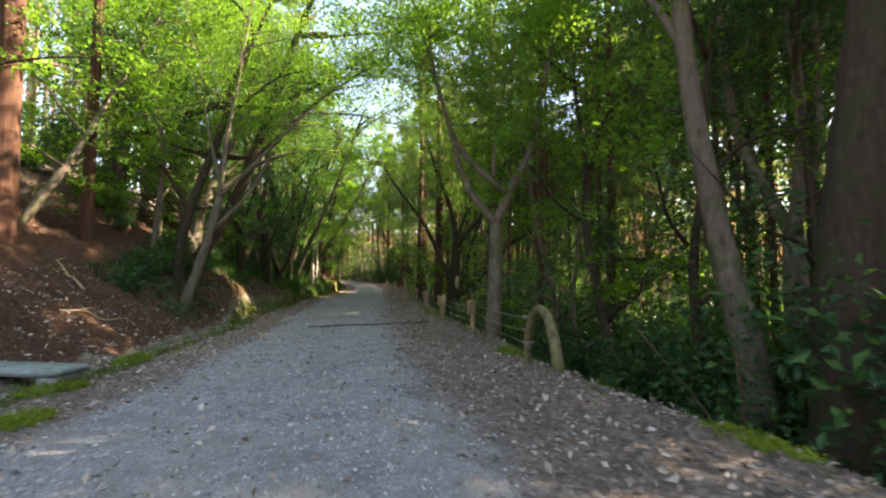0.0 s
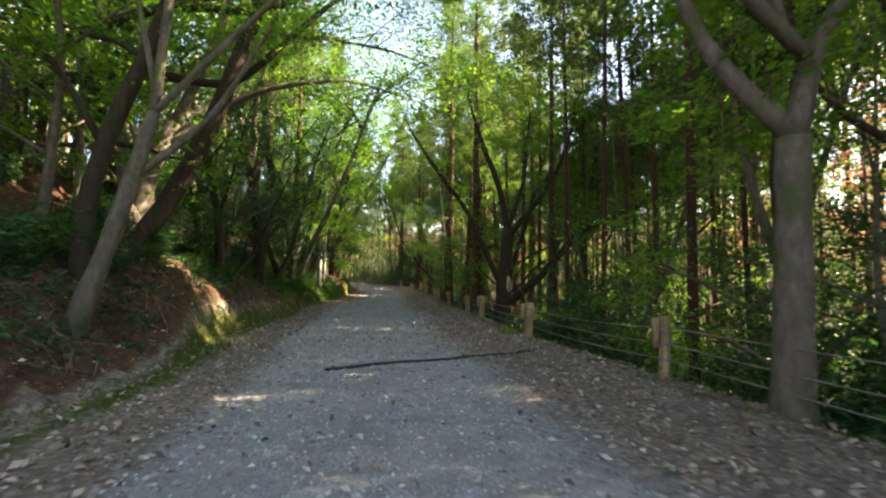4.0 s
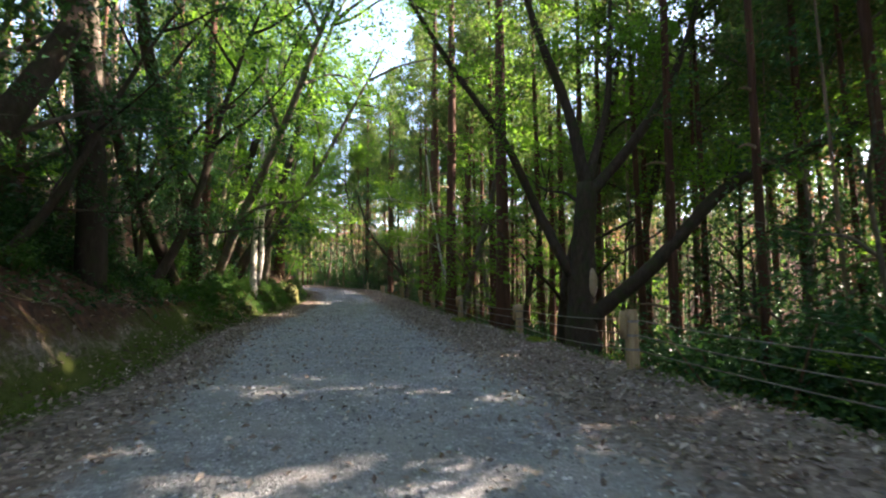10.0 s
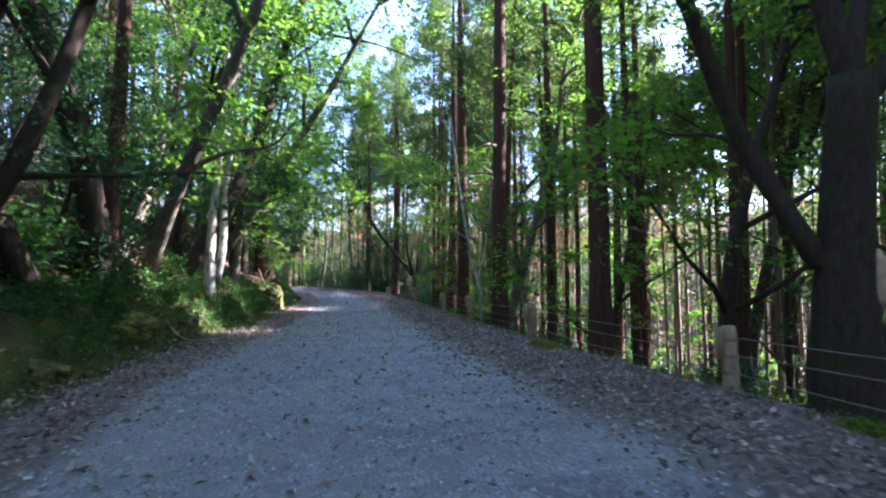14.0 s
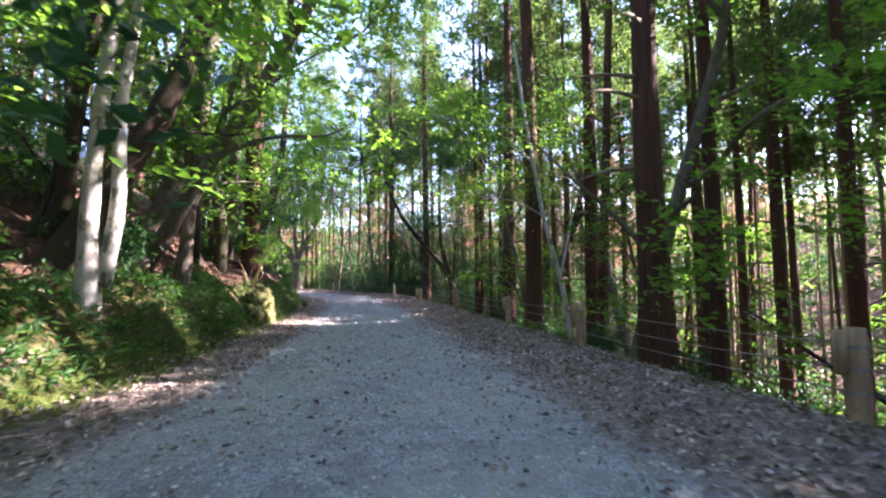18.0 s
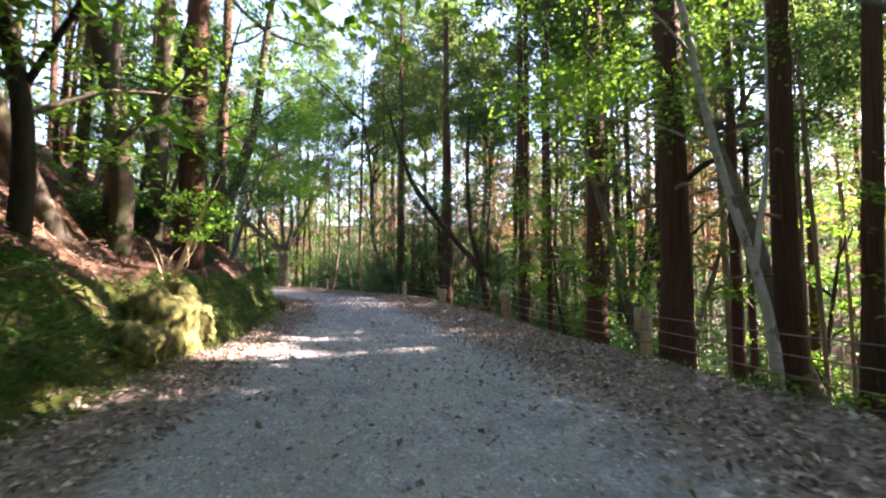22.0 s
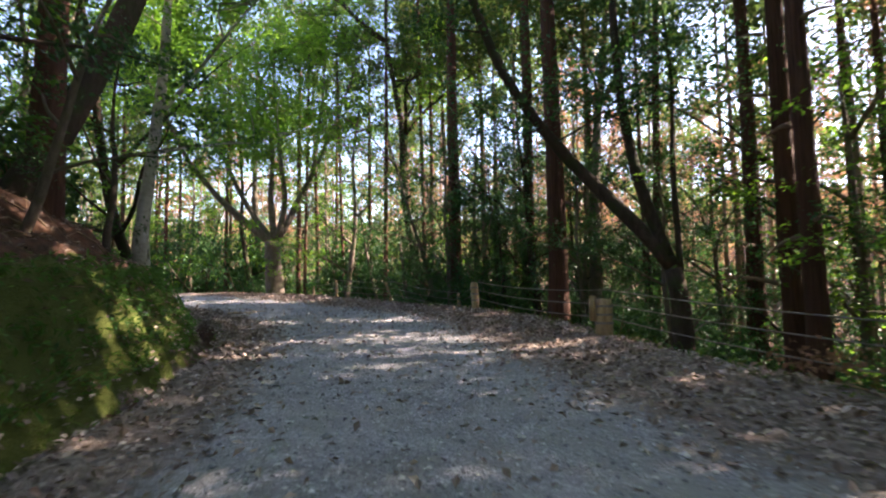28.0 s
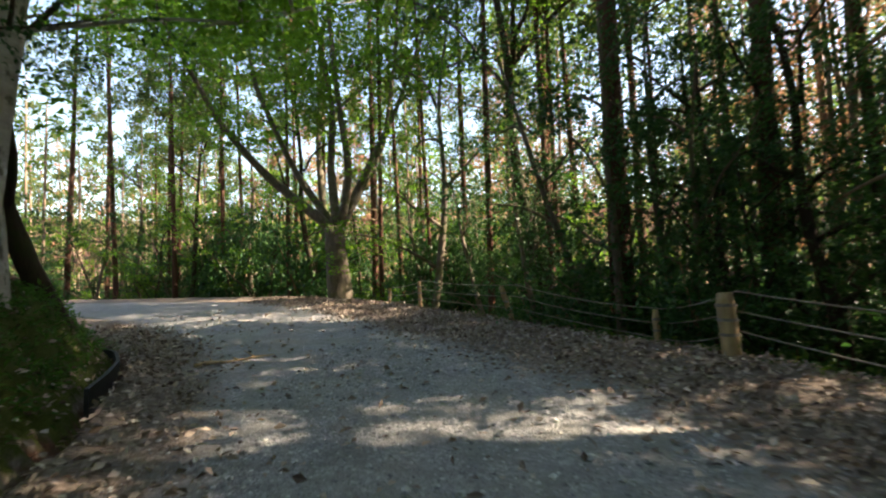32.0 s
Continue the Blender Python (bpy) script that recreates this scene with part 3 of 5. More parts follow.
def cedar_parts(style, near):
    """Trunk, dead branches and crown of a few conifer shapes, one metre thick, shared by the stand; near: 0 far, 1 near, 3 with a full high crown."""
    key = (style, near)
    if key in CEDAR:
        return CEDAR[key]
    r = np.random.RandomState(100 + style)
    hgt = 26.0
    pts = curve_points(0, 0, -1.6, hgt + 1.6, (r.normal(0, 0.3), r.normal(0, 0.3)), 0.04, style, 16)
    rad = 0.5 * np.interp(np.linspace(0, 1, 16), [0, 0.07, 0.1, 0.15, 0.5, 1], [1.35, 1.25, 1.08, 1.0, 0.72, 0.08])
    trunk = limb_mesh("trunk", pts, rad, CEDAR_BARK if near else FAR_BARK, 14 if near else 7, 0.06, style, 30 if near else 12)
    dead = []
    for k in range(5 if near else 0):
        zz, an, ln = r.uniform(2.8, 8), r.uniform(0, 6.28), r.uniform(0.5, 1.9)
        d = np.array([np.cos(an), np.sin(an), r.uniform(-0.25, 0.2)])
        dead.append(limb_mesh("dead_branch", [d * 0.3 + [0, 0, zz], d * (0.4 + ln * 0.5) + [0, 0, zz + 0.05], d * (0.4 + ln) + [0, 0, zz - 0.08 * ln]], [0.05, 0.03, 0.01], TWIG, 5, 0.1, k, 6))
    c = []
    low = 17.0 if near == 3 else (12.0 if near else 11.0) + 2.5 * (style % 2)
    for k in range(105 if near > 1 else 100 if near else 50):
        zz = low + (hgt - low) * r.uniform(0, 1) ** 0.85
        reach = np.interp(zz, [low, low + 4, hgt], [2.2, 3.0, 0.5])
        an, q = r.uniform(0, 6.28), reach * r.uniform(0.15, 1.0) ** 0.7
        c.append((q * np.cos(an), q * np.sin(an), zz - 0.3 * q))
    crown = leaf_cloud("crown", c, 0.5 if near > 1 else 0.36 if near else 0.4, 64 if near > 1 else 50 if near else 40, 0.38 if near > 1 else 0.27 if near else 0.36, RUSTY if style == 4 and not near else CONIFER, style, flat=0.3, droop=0.3, slim=0.36)
    CEDAR[key] = (trunk, dead, crown)
    return CEDAR[key]


def cedar(x, y, radius, style=0, height=1.0, near=True, label="tall straight cedar with red-brown bark", lean=(0, 0)):
    trunk, dead, leaves = cedar_parts(style % 5, near)
    z = ground_z(x, y)
    e = thing("cedar_tree", x, y, z, label, "tree", "cedar stand")
    e.matrix_world = pose(x, y, z, lean[0], lean[1], (style * 73) % 360)
    part_mesh("trunk", trunk, e).scale = (radius * 2, radius * 2, height)
    for d in dead:
        part_mesh("dead_branch", d, e).scale = (radius * 2 + 0.3, radius * 2 + 0.3, height)
    wide = max(height, 0.85) if near == 3 else height
    part_mesh("crown", leaves, e).scale = (wide, wide, height)
    return e


MAPLES = {}


def maple_parts(style, near, leaf_mat):
    """Stem, limbs and leaves of a few understorey trees about eight metres high; near: 0 far, 1 near, 2 for tall trees."""
    key = (style, near, leaf_mat.name)
    if key in MAPLES:
        return MAPLES[key]
    r = np.random.RandomState(500 + style)
    stem = curve_points(0, 0, -0.6, 8.0, (r.normal(0, 0.8), r.normal(0, 0.8)), 0.12, style, 9)
    meshes = [("trunk", limb_mesh("trunk", stem, np.linspace(0.12, 0.025, 9), GREY_BARK if style % 2 else DARK_BARK, 8 if near else 5, 0.08, style, 16 if near else 8))]
    c = []
    for k in range(7):
        i = (5 if near == 2 else 2) + k % (3 if near == 2 else 6)
        an, ln = k * 2.4 + r.uniform(-0.5, 0.5), r.uniform(1.6, 3.2)
        d = np.array([np.cos(an), np.sin(an), r.uniform(0.25, 0.8)])
        p = [stem[i] + d * ln * u + r.normal(0, 0.11, 3) * (u > 0) + np.array([0, 0, 0.5 * u * (1 - u)]) for u in (0, 0.22, 0.45, 0.72, 1.0)]
        meshes.append(("limb", limb_mesh("limb", p, [0.045, 0.034, 0.026, 0.016, 0.006], GREY_BARK if style % 2 else DARK_BARK, 6 if near else 4, 0.08, k, 12 if near else 5)))
        for q in range(11):
            u = r.uniform(0.3, 1.15)
            c.append(stem[i] + d * ln * u + r.normal(0, 0.5, 3) * [1, 1, 0.7])
    c += [stem[-1] + r.normal(0, 0.7, 3) for _ in range(12)]
    leaves = leaf_cloud("crown", c, 0.32, {0: 40, 1: 48, 2: 90}[near], {0: 0.17, 1: 0.11, 2: 0.06}[near], leaf_mat, style, flat=0.85 if leaf_mat is MAPLE else 0.5, slim=0.55)
    meshes.append(("crown", leaves))
    MAPLES[key] = meshes
    return meshes


def understorey(x, y, size, style, near, leaf_mat, label, tilt=(0, 0)):
    z = ground_z(x, y)
    e = thing("young_tree", x, y, z, label, "tree", "understorey trees")
    e.matrix_world = pose(x, y, z, tilt[0], tilt[1], (style * 97) % 360)
    for n, me in maple_parts(style % 4, near, leaf_mat):
        part_mesh(n, me, e).scale = (size, size, size)
    return e


def limb_tree(name, limbs, bark_mat, leaf_mat, label, seed=0, spray_count=60, spread=0.6, per=26, size=0.11, reach=0.7, leafy_from=2, flat=0.55, crown_label="", extra=()):
    """A broadleaved tree of measured limbs: each one a list of places and two radii; the first is the trunk."""
    x, y, z = limbs[0][0][0]
    e = thing(name, x, y, ground_z(x, y), label, "tree")
    base = np.array(e.location)
    cs = []
    rr = np.random.RandomState(seed + 900)
    for k, (pts, r0, r1) in enumerate(limbs):
        p = np.array(pts, float) - base
        rad = r0 + (r1 - r0) * np.linspace(0, 1, len(p))
        if k == 0:
            p = np.concatenate([[p[0] - [0, 0, 0.5]], p])
            rad = np.r_[r0 * 1.35, rad]
            rad[1] *= 1.18
        if k or len(limbs) < 4:
            way = (p[-1] - p[-2]) / np.linalg.norm(p[-1] - p[-2])
            p = np.concatenate([p, [p[-1] + way * 0.9 + rr.normal(0, 0.2, 3), p[-1] + way * 1.9 + rr.normal(0, 0.4, 3)]])
            rad = np.r_[rad, r1 * 0.55, 0.012]
        me = limb_mesh("trunk" if k == 0 else "limb", p, rad, bark_mat, 12 if r0 > 0.1 else 7, 0.09, seed * 31 + k)
        ob = part_mesh("trunk" if k == 0 else "limb", me, e)
        if k >= leafy_from or k == 1:
            cs.append(sprays(p, 0, int(spray_count * (1.0 if k > 1 else 0.5)), reach, seed * 17 + k))
            for q in range(5):
                u = rr.uniform(0.3, 0.95) * (len(p) - 1)
                a = p[int(u)] + (p[int(u) + 1] - p[int(u)]) * (u - int(u))
                d = rr.normal(0, 1, 3) * [1, 1, 0.5] + [0, 0, 0.25]
                d /= np.linalg.norm(d)
                ln = rr.uniform(1.0, 2.6)
                tw = [a, a + d * ln * 0.5 + rr.normal(0, 0.1, 3), a + d * ln + rr.normal(0, 0.2, 3)]
                part_mesh("twig", limb_mesh("twig", tw, [0.03, 0.018, 0.006], bark_mat, 5, 0.1, q, 8), ob)
                cs.append(sprays(tw, 0, int(spray_count * 0.22), reach * 0.5, seed * 29 + k * 7 + q))
    cs += [np.array(extra, float) - base] if len(extra) else []
    if cs and spray_count:
        c = np.concatenate(cs)
        me = leaf_cloud("crown", c, spread, int(per * 1.5), size * 1.05, leaf_mat, seed, flat=max(flat, 0.7), slim=0.6)
        part_mesh("crown", me, e, crown_label)
    return e


BUSHES = {}


def bush_parts(style, leaf_mat, large):
    """Stems and foliage of a bush one metre high; a large one gets more and smaller leaves, as it is scaled up."""
    key = (style, leaf_mat.name, large)
    if key in BUSHES:
        return BUSHES[key]
    r = np.random.RandomState(300 + style)
    sv, sf, nn, c = [], [], 0, []
    for k in range(9):
        an, tilt = r.uniform(0, 6.28), r.uniform(0.15, 0.75)
        d = np.array([np.cos(an) * tilt, np.sin(an) * tilt, 1.0])
        ln = r.uniform(0.6, 1.15)
        p = np.array([d * 0, d * ln * 0.5 + r.normal(0, 0.05, 3), d * ln + r.normal(0, 0.08, 3)])
        v, f, lo, hi = tube(np.array([p[0] - [0, 0, 0.2], p[0], p[1], p[2]]), [0.022, 0.02, 0.014, 0.005], 5)
        sv.append(v), sf.append(f + nn)
        nn += len(v)
        for q in range(8):
            c.append(p[1] + (p[2] - p[1]) * r.uniform(-0.2, 1.1) + r.normal(0, 0.17, 3))
    stems = mesh_from("stem", np.concatenate(sv), np.concatenate(sf), TWIG)
    leaves = leaf_cloud("foliage", c, 0.24, 46 if large else 15, 0.066 if large else 0.13, leaf_mat, style, flat=0.45)
    BUSHES[key] = (stems, leaves)
    return BUSHES[key]


def bush(x, y, size, style, leaf_mat=BROAD, label="dense green shrub on the forest floor", name="shrub", tall=1.0, drop=0.0):
    stems, leaves = bush_parts(style % 4, leaf_mat, size > 1.4)
    e = thing(name, x, y, ground_z(x, y) - drop, label, "shrub", "undergrowth", turn=(style * 61) % 360)
    for n, me in (("stem", stems), ("foliage", leaves)):
        o = part_mesh(n, me, e)
        o.scale = (size, size, size * tall)
    return e


# ---- stand of conifers and young trees ----
def side_of(x, y):
    dl, dr = off_line(LEFT_LINE, x, y)[0][0], -off_line(RIGHT_LINE, x, y)[0][0]
    return dl, dr, max(dl, dr)


LANES = [(-6.7, 20.6, 0.5), (-2.2, 23.3, 0.98), (-7.6, 35.4, 0.55), (-7.3, 44.2, 0.9), (-7.4, 55.6, 1.15), (-13.0, 79.7, 1.0)]


def in_lane(x, y, half, lo, hi):
    """Whether a place stands in one of the canopy's gaps, through which the low sun comes down to the road."""
    sx, sy = math.sin(SUN_AZ), math.cos(SUN_AZ)
    for px, py, wide in LANES:
        along, across = (x - px) * sx + (y - py) * sy, (x - px) * sy - (y - py) * sx
        if lo < along < hi and abs(across) < half * wide:
            return True
    return False


def stand():
    r = np.random.RandomState(11)
    taken = [(p[0], p[1]) for p in CEDARS]
    for lo, hi, gap, want, near in ((2.6, 10, 2.1, 100, True), (10, 30, 2.4, 135, False), (30, 80, 4.6, 10, False)):
        count = tries = 0
        while count < want and tries < 5000:
            tries += 1
            x, y = r.uniform(-95, 85), r.uniform(-12, 170)
            if hi < 30:
                x, y = r.uniform(-40, 14), r.uniform(-10, 105)
            elif hi < 40:
                x, y = r.uniform(-52, 36), r.uniform(-14, 122)
            dl, dr, d = side_of(x, y)
            if not lo < d < hi or any((x - a) ** 2 + (y - b) ** 2 < gap * gap for a, b in taken):
                continue
            if (near and 0 < dl < 4.2) or (near and 0 < dr < 3.4 and y < 40) or in_lane(x, y, 1.1, 4, 38) or (dl > 5 and y < 48 and r.uniform() < 0.75):
                continue
            taken.append((x, y))
            cedar(x, y, r.uniform(0.09, 0.18), int(r.uniform(0, 100)), r.uniform(0.85, 1.2), near, lean=(r.normal(0, 1.2), r.normal(0, 1.2)))
            count += 1


def shade_stand():
    """Full-crowned cedars added on the slope below to shade the road; in the gaps that let the sun down they are lower.
    """
    r = np.random.RandomState(17)
    line = RIGHT_LINE[(RIGHT_LINE[:, 1] > -14) & (RIGHT_LINE[:, 1] < 84)]
    for row, off in enumerate((8.0, 15.5, 19.5, 23.5)):
        for i in range(row % 2 * 2, len(line) - 1, 4 if row < 2 else 6):
            d = line[i + 1] - line[i]
            nrm = np.array([d[1], -d[0]]) / np.hypot(*d)
            x, y = line[i] + nrm * (off + r.normal(0, 0.6)) + r.normal(0, 0.5, 2)
            toe = np.interp(y, LEFT_LINE[:, 1], LEFT_LINE[:, 0])
            edge = toe - np.interp(y, [16, 21, 37, 41, 50, 54, 57, 60], [4.5, 7.5, 7.5, 3.0, 1.5, 0.8, 0.8, 3.0])
            if any((x - q[0]) ** 2 + (y - q[1]) ** 2 < 2.2 for q in CEDARS) or (y > 62 and not (row == 0 or row == 2)) or (y <= 62 and row == 0) or (y < 32 and row == 1):
                continue
            if in_lane(x, y, 2.6, 3, 46):
                edge = min(LANES, key=lambda p: abs(p[1] - y + (x - p[0]) / math.tan(SUN_AZ)))[0]
            # Height set so that the top just keeps the sun off the road.
            tall = ((x - edge) * math.tan(SUN_EL) / math.sin(SUN_AZ) - ground_z(x, y)) / 26.0
            if y > 62 and row == 0:
                tall = r.uniform(0.85, 1.05)
            if not 0.3 < tall < 1.4:
                continue
            cedar(x, y, r.uniform(0.11, 0.19) * max(0.6, tall), int(r.uniform(0, 100)), tall, 1 if 62 < y < 67 and row == 0 else 3, lean=(r.normal(0, 1), r.normal(0, 1)))


def young_trees():
    r = np.random.RandomState(13)
    taken = []
    for lo, hi, gap, want, near in ((2.4, 8, 2.6, 55, True), (8, 26, 3.2, 85, False), (26, 60, 5.0, 55, False)):
        count = tries = 0
        while count < want and tries < 5000:
            tries += 1
            x, y = r.uniform(-75, 62), r.uniform(0, 150)
            if hi < 30:
                x, y = r.uniform(-44, 30), r.uniform(0, 112)
            dl, dr, d = side_of(x, y)
            if not lo < d < hi or any((x - a) ** 2 + (y - b) ** 2 < gap * gap for a, b in taken):
                continue
            if dr > 0 and ((36 < y < 50 and dr < 14) or (50 <= y < 64 and dr < 6) or (18 < y < 37 and dr < 7)) or in_lane(x, y, 0.8, 2, 16):
                continue
            if dl > 8 and y < 45 and r.uniform() < 0.45:
                continue
            if dl > 0 and near and y < 15 and dl < 5:
                continue
            taken.append((x, y))
            leaf = MAPLE if r.uniform() < ((0.85 if y < 40 else 0.45) if dl > 0 else 0.25) else BROAD
            lab = "young maple with light green level sprays" if leaf is MAPLE else "young evergreen with dark glossy leaves"
            understorey(x, y, r.uniform(0.7, 1.25) if near else r.uniform(0.9, 1.6), int(r.uniform(0, 100)), near, leaf, lab, (r.normal(0, 5), r.normal(0, 5)))
            count += 1


for k, (cx, cy, cr) in enumerate(CEDARS):
    cedar(cx, cy, cr, (k * 7) % 4, 1.0 + 0.08 * math.sin(k * 2.3))
stand()
shade_stand()
young_trees()
for k, (x, y, size, tx, ty) in enumerate(ROADSIDE):
    understorey(x, y, size, k, True, BROAD if k in DARK_ONES else MAPLE, "evergreen with dark leaves beside the road" if k in DARK_ONES else "maple reaching over the road with bright leaves", (tx, ty))
for k, (x, y) in enumerate(THICKET):
    understorey(x, y, 0.55 + 0.12 * (k % 3), k + 2, True, BROAD, "dark evergreen leaning from the shaded bank", (0, 10 + 6 * (k % 3)))


def far_woods():
    """Wooded hillsides past the near stand."""
    r = np.random.RandomState(77)
    x, y = r.uniform(-150, 150, 26000), r.uniform(-50, 230, 26000)
    dl, dr = off_line(LEFT_LINE, x, y)[0], -off_line(RIGHT_LINE, x, y)[0]
    d = np.maximum(dl, dr)
    ok = (d > 20) & (d < 110) & ~((dl > 0) & (y < 55) & (dl < 60)) & (r.uniform(0, 1, len(x)) < np.interp(d, [20, 45], [0.7, 1.0]))
    x, y, d = x[ok], y[ok], d[ok]
    z = cover(x, y)[0] + r.uniform(0, 1, len(x)) ** 1.6 * np.interp(d, [20, 45], [10, 18])
    # Rusty clumps put the warm tint of sunlit far woods into the leaf colour.
    rusty = wave(x, y, 14, 9) + r.normal(0, 0.2, len(x)) > 0.28
    for name, pick, mat in (("far_woods", ~rusty, CONIFER), ("far_dry_woods", rusty, RUSTY)):
        for ring, count, size, seed in (((d < 42), 9, 0.5, 78), ((d >= 42), 13, 1.0, 79)):
            me = leaf_cloud(name, np.stack([x, y, z], 1)[pick & ring], 0.9, count, size, mat, seed, flat=0.3, droop=0.1, slim=0.42)
            tagged(new(name, me), "dense woods on the sunny slopes across the valley", "woods", kind="stuff")


far_woods()


def far_trunks():
    """Thin stems deep in the stand, too many to tell apart."""
    r = np.random.RandomState(91)
    vs, fs, n = [], [], 0
    x, y = r.uniform(-50, 45, 2600), r.uniform(5, 130, 2600)
    dl, dr = off_line(LEFT_LINE, x, y)[0], -off_line(RIGHT_LINE, x, y)[0]
    d = np.maximum(dl, dr)
    pick = np.nonzero((d > 7) & (d < 42) & ~((dl > 0) & (dl < 12)))[0][:620]
    z = cover(x, y)[0]
    for k in pick:
        h, q = r.uniform(12, 20), r.uniform(0.05, 0.12)
        lean = r.normal(0, 0.35, 2)
        v, f, lo, hi = tube([(x[k], y[k], z[k] - 0.3), (x[k] + lean[0] * 0.5, y[k] + lean[1] * 0.5, z[k] + h * 0.5), (x[k] + lean[0], y[k] + lean[1], z[k] + h)], [q * 1.2, q * 0.85, q * 0.4], 6)
        vs.append(v), fs.append(f + n)
        n += len(v)
    # Far stems take the bark with sunlight in its colour.
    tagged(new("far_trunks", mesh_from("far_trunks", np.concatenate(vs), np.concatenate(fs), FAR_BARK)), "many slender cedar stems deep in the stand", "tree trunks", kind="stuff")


far_trunks()
for k, (x, y, size) in enumerate(BANK_SHRUBS):
    bush(x - (0.8 if y < 37 else 0.3 if y < 50 else 1.6), y, size * (0.8 if y < 37 else 1.0), k, FERN if k % 3 == 0 else BROAD, "dark shrub hanging over the cut bank", "bank_shrub", 0.9, 0.15)
for k, (x, y, size) in enumerate(EVERGREENS):
    bush(x, y, size, k + 1, BROAD, "large dark evergreen bush below the road edge", "evergreen_bush", 1.0, 0.15)
# Includes the unseen light-blocking trees behind the start.
for k, (x, y, tilt) in enumerate(TALL_ONES):
    understorey(x, y, 2.3 + 0.15 * (k % 3), k, 2, MAPLE if k % 3 else BROAD, "tall broadleaved tree arching high over the road", (0, tilt))
for k, (x, y) in enumerate(LOWER_SHADE):
    if not in_lane(x, y, 1.6, 6, 34):
        cedar(x, y, 0.14 + 0.02 * (k % 4), k, 0.95 + 0.06 * (k % 3))
for k, (x, y) in enumerate(LOWER_SCREEN):
    understorey(x, y, 2.0 + 0.2 * (k % 3), k + 1, 2, BROAD, "tall dark evergreen added below the road to block sun and sky", (0, 0))


def dark_margin():
    """Evergreen broadleaved trees that stand thick below the road in the first stretch."""
    r = np.random.RandomState(58)
    made = 0
    for _ in range(900):
        x, y = r.uniform(4, 20), r.uniform(2, 36)
        dr = side_of(x, y)[1]
        if made < 60 and 3.0 < dr < 10 and not in_lane(x, y, 1.0, 3, 30):
            if made % 5 == 0:
                understorey(x, y, r.uniform(0.8, 1.2), made, 1, BROAD, "dense evergreen with dark leaves below the road", (r.normal(0, 4), r.normal(0, 4)))
            bush(x + r.normal(0, 0.8), y + r.normal(0, 0.8), r.uniform(2.2, 3.2), made, BROAD, "large dark evergreen bush below the road edge", "evergreen_bush", r.uniform(0.9, 1.3), 0.2)
            made += 1


dark_margin()


def thick_brush():
    """Dark evergreen bushes that close the view between the stems."""
    r = np.random.RandomState(66)
    made = 0
    for _ in range(3000):
        x, y = r.uniform(-34, 24), r.uniform(16, 106)
        dl, dr, d = side_of(x, y)
        low = 5 if y > 62 else 9
        if made >= 130 or dr < low or dr > low + 14 or (y < 62 and r.uniform() < 0.5):
            continue
        bush(x, y, r.uniform(1.8, 3.0), made, BROAD, "large dark evergreen bush deep in the stand", "evergreen_bush", r.uniform(0.9, 1.3), 0.2)
        made += 1


thick_brush()


def bend_brush():
    """Dark bushes and saplings that close the woods low down past the bend."""
    r = np.random.RandomState(68)
    made = 0
    for _ in range(3000):
        x, y = r.uniform(-62, 2), r.uniform(84, 118)
        dr = side_of(x, y)[1]
        if made < 80 and 2.6 < dr < 20:
            bush(x, y, r.uniform(2.2, 3.2) + 0.1 * dr, made, BROAD, "tall dark evergreen bush past the bend", "evergreen_bush", r.uniform(1.2, 1.9), 0.2)
            made += 1


bend_brush()


def bend_trees():
    """Dark young evergreens that close the view past the bend."""
    r = np.random.RandomState(67)
    made = 0
    for _ in range(2000):
        x, y = r.uniform(-36, 10), r.uniform(78, 110)
        dl, dr, d = side_of(x, y)
        if made < 48 and 3.5 < dr < 22:
            understorey(x, y, r.uniform(0.55, 1.15), made, 0, BROAD, "young evergreen with dark leaves past the bend", (r.normal(0, 4), r.normal(0, 4)))
            made += 1


bend_trees()
for k, (x, y) in enumerate(RUSTY_ONES):
    understorey(x, y, 1.7 + 0.15 * (k % 3), k, 2, RUSTY, "conifer with dry rusty foliage among green trees", (0, 0))
for k, (x, y) in enumerate(BEND_CLUMP):
    understorey(x, y, 0.8 + 0.16 * (k % 3), k + 1, 1, BROAD, "low dark evergreen clump at the outside of the bend", (0, 0))


# ---- broadleaved trees beside the road ----
limb_tree("forked_tree", [
    ([(1.79, 13.6, -0.3), (1.84, 13.57, 1.28), (1.88, 13.56, 2.88)], 0.2, 0.17),
    ([(1.88, 13.56, 2.88), (0.99, 13.84, 4.03), (0.68, 13.94, 5.43), (-0.19, 14.22, 8.53)], 0.12, 0.04),
    ([(1.88, 13.56, 2.88), (2.29, 13.74, 3.97), (2.92, 13.86, 4.97), (3.23, 13.97, 6.78), (3.66, 14.04, 8.76)], 0.13, 0.05),
    ([(2.04, 13.51, 3.79), (0.88, 13.35, 4.75), (0.3, 13.0, 6.19), (0.0, 12.8, 7.53)], 0.09, 0.03),
    ([(1.8, 13.58, 4.19), (1.95, 14.17, 5.9), (2.55, 14.6, 8.38)], 0.06, 0.02)],
    GREY_BARK, MAPLE, "grey forked maple behind the wire fence", 1, 85, size=0.1, reach=0.9)
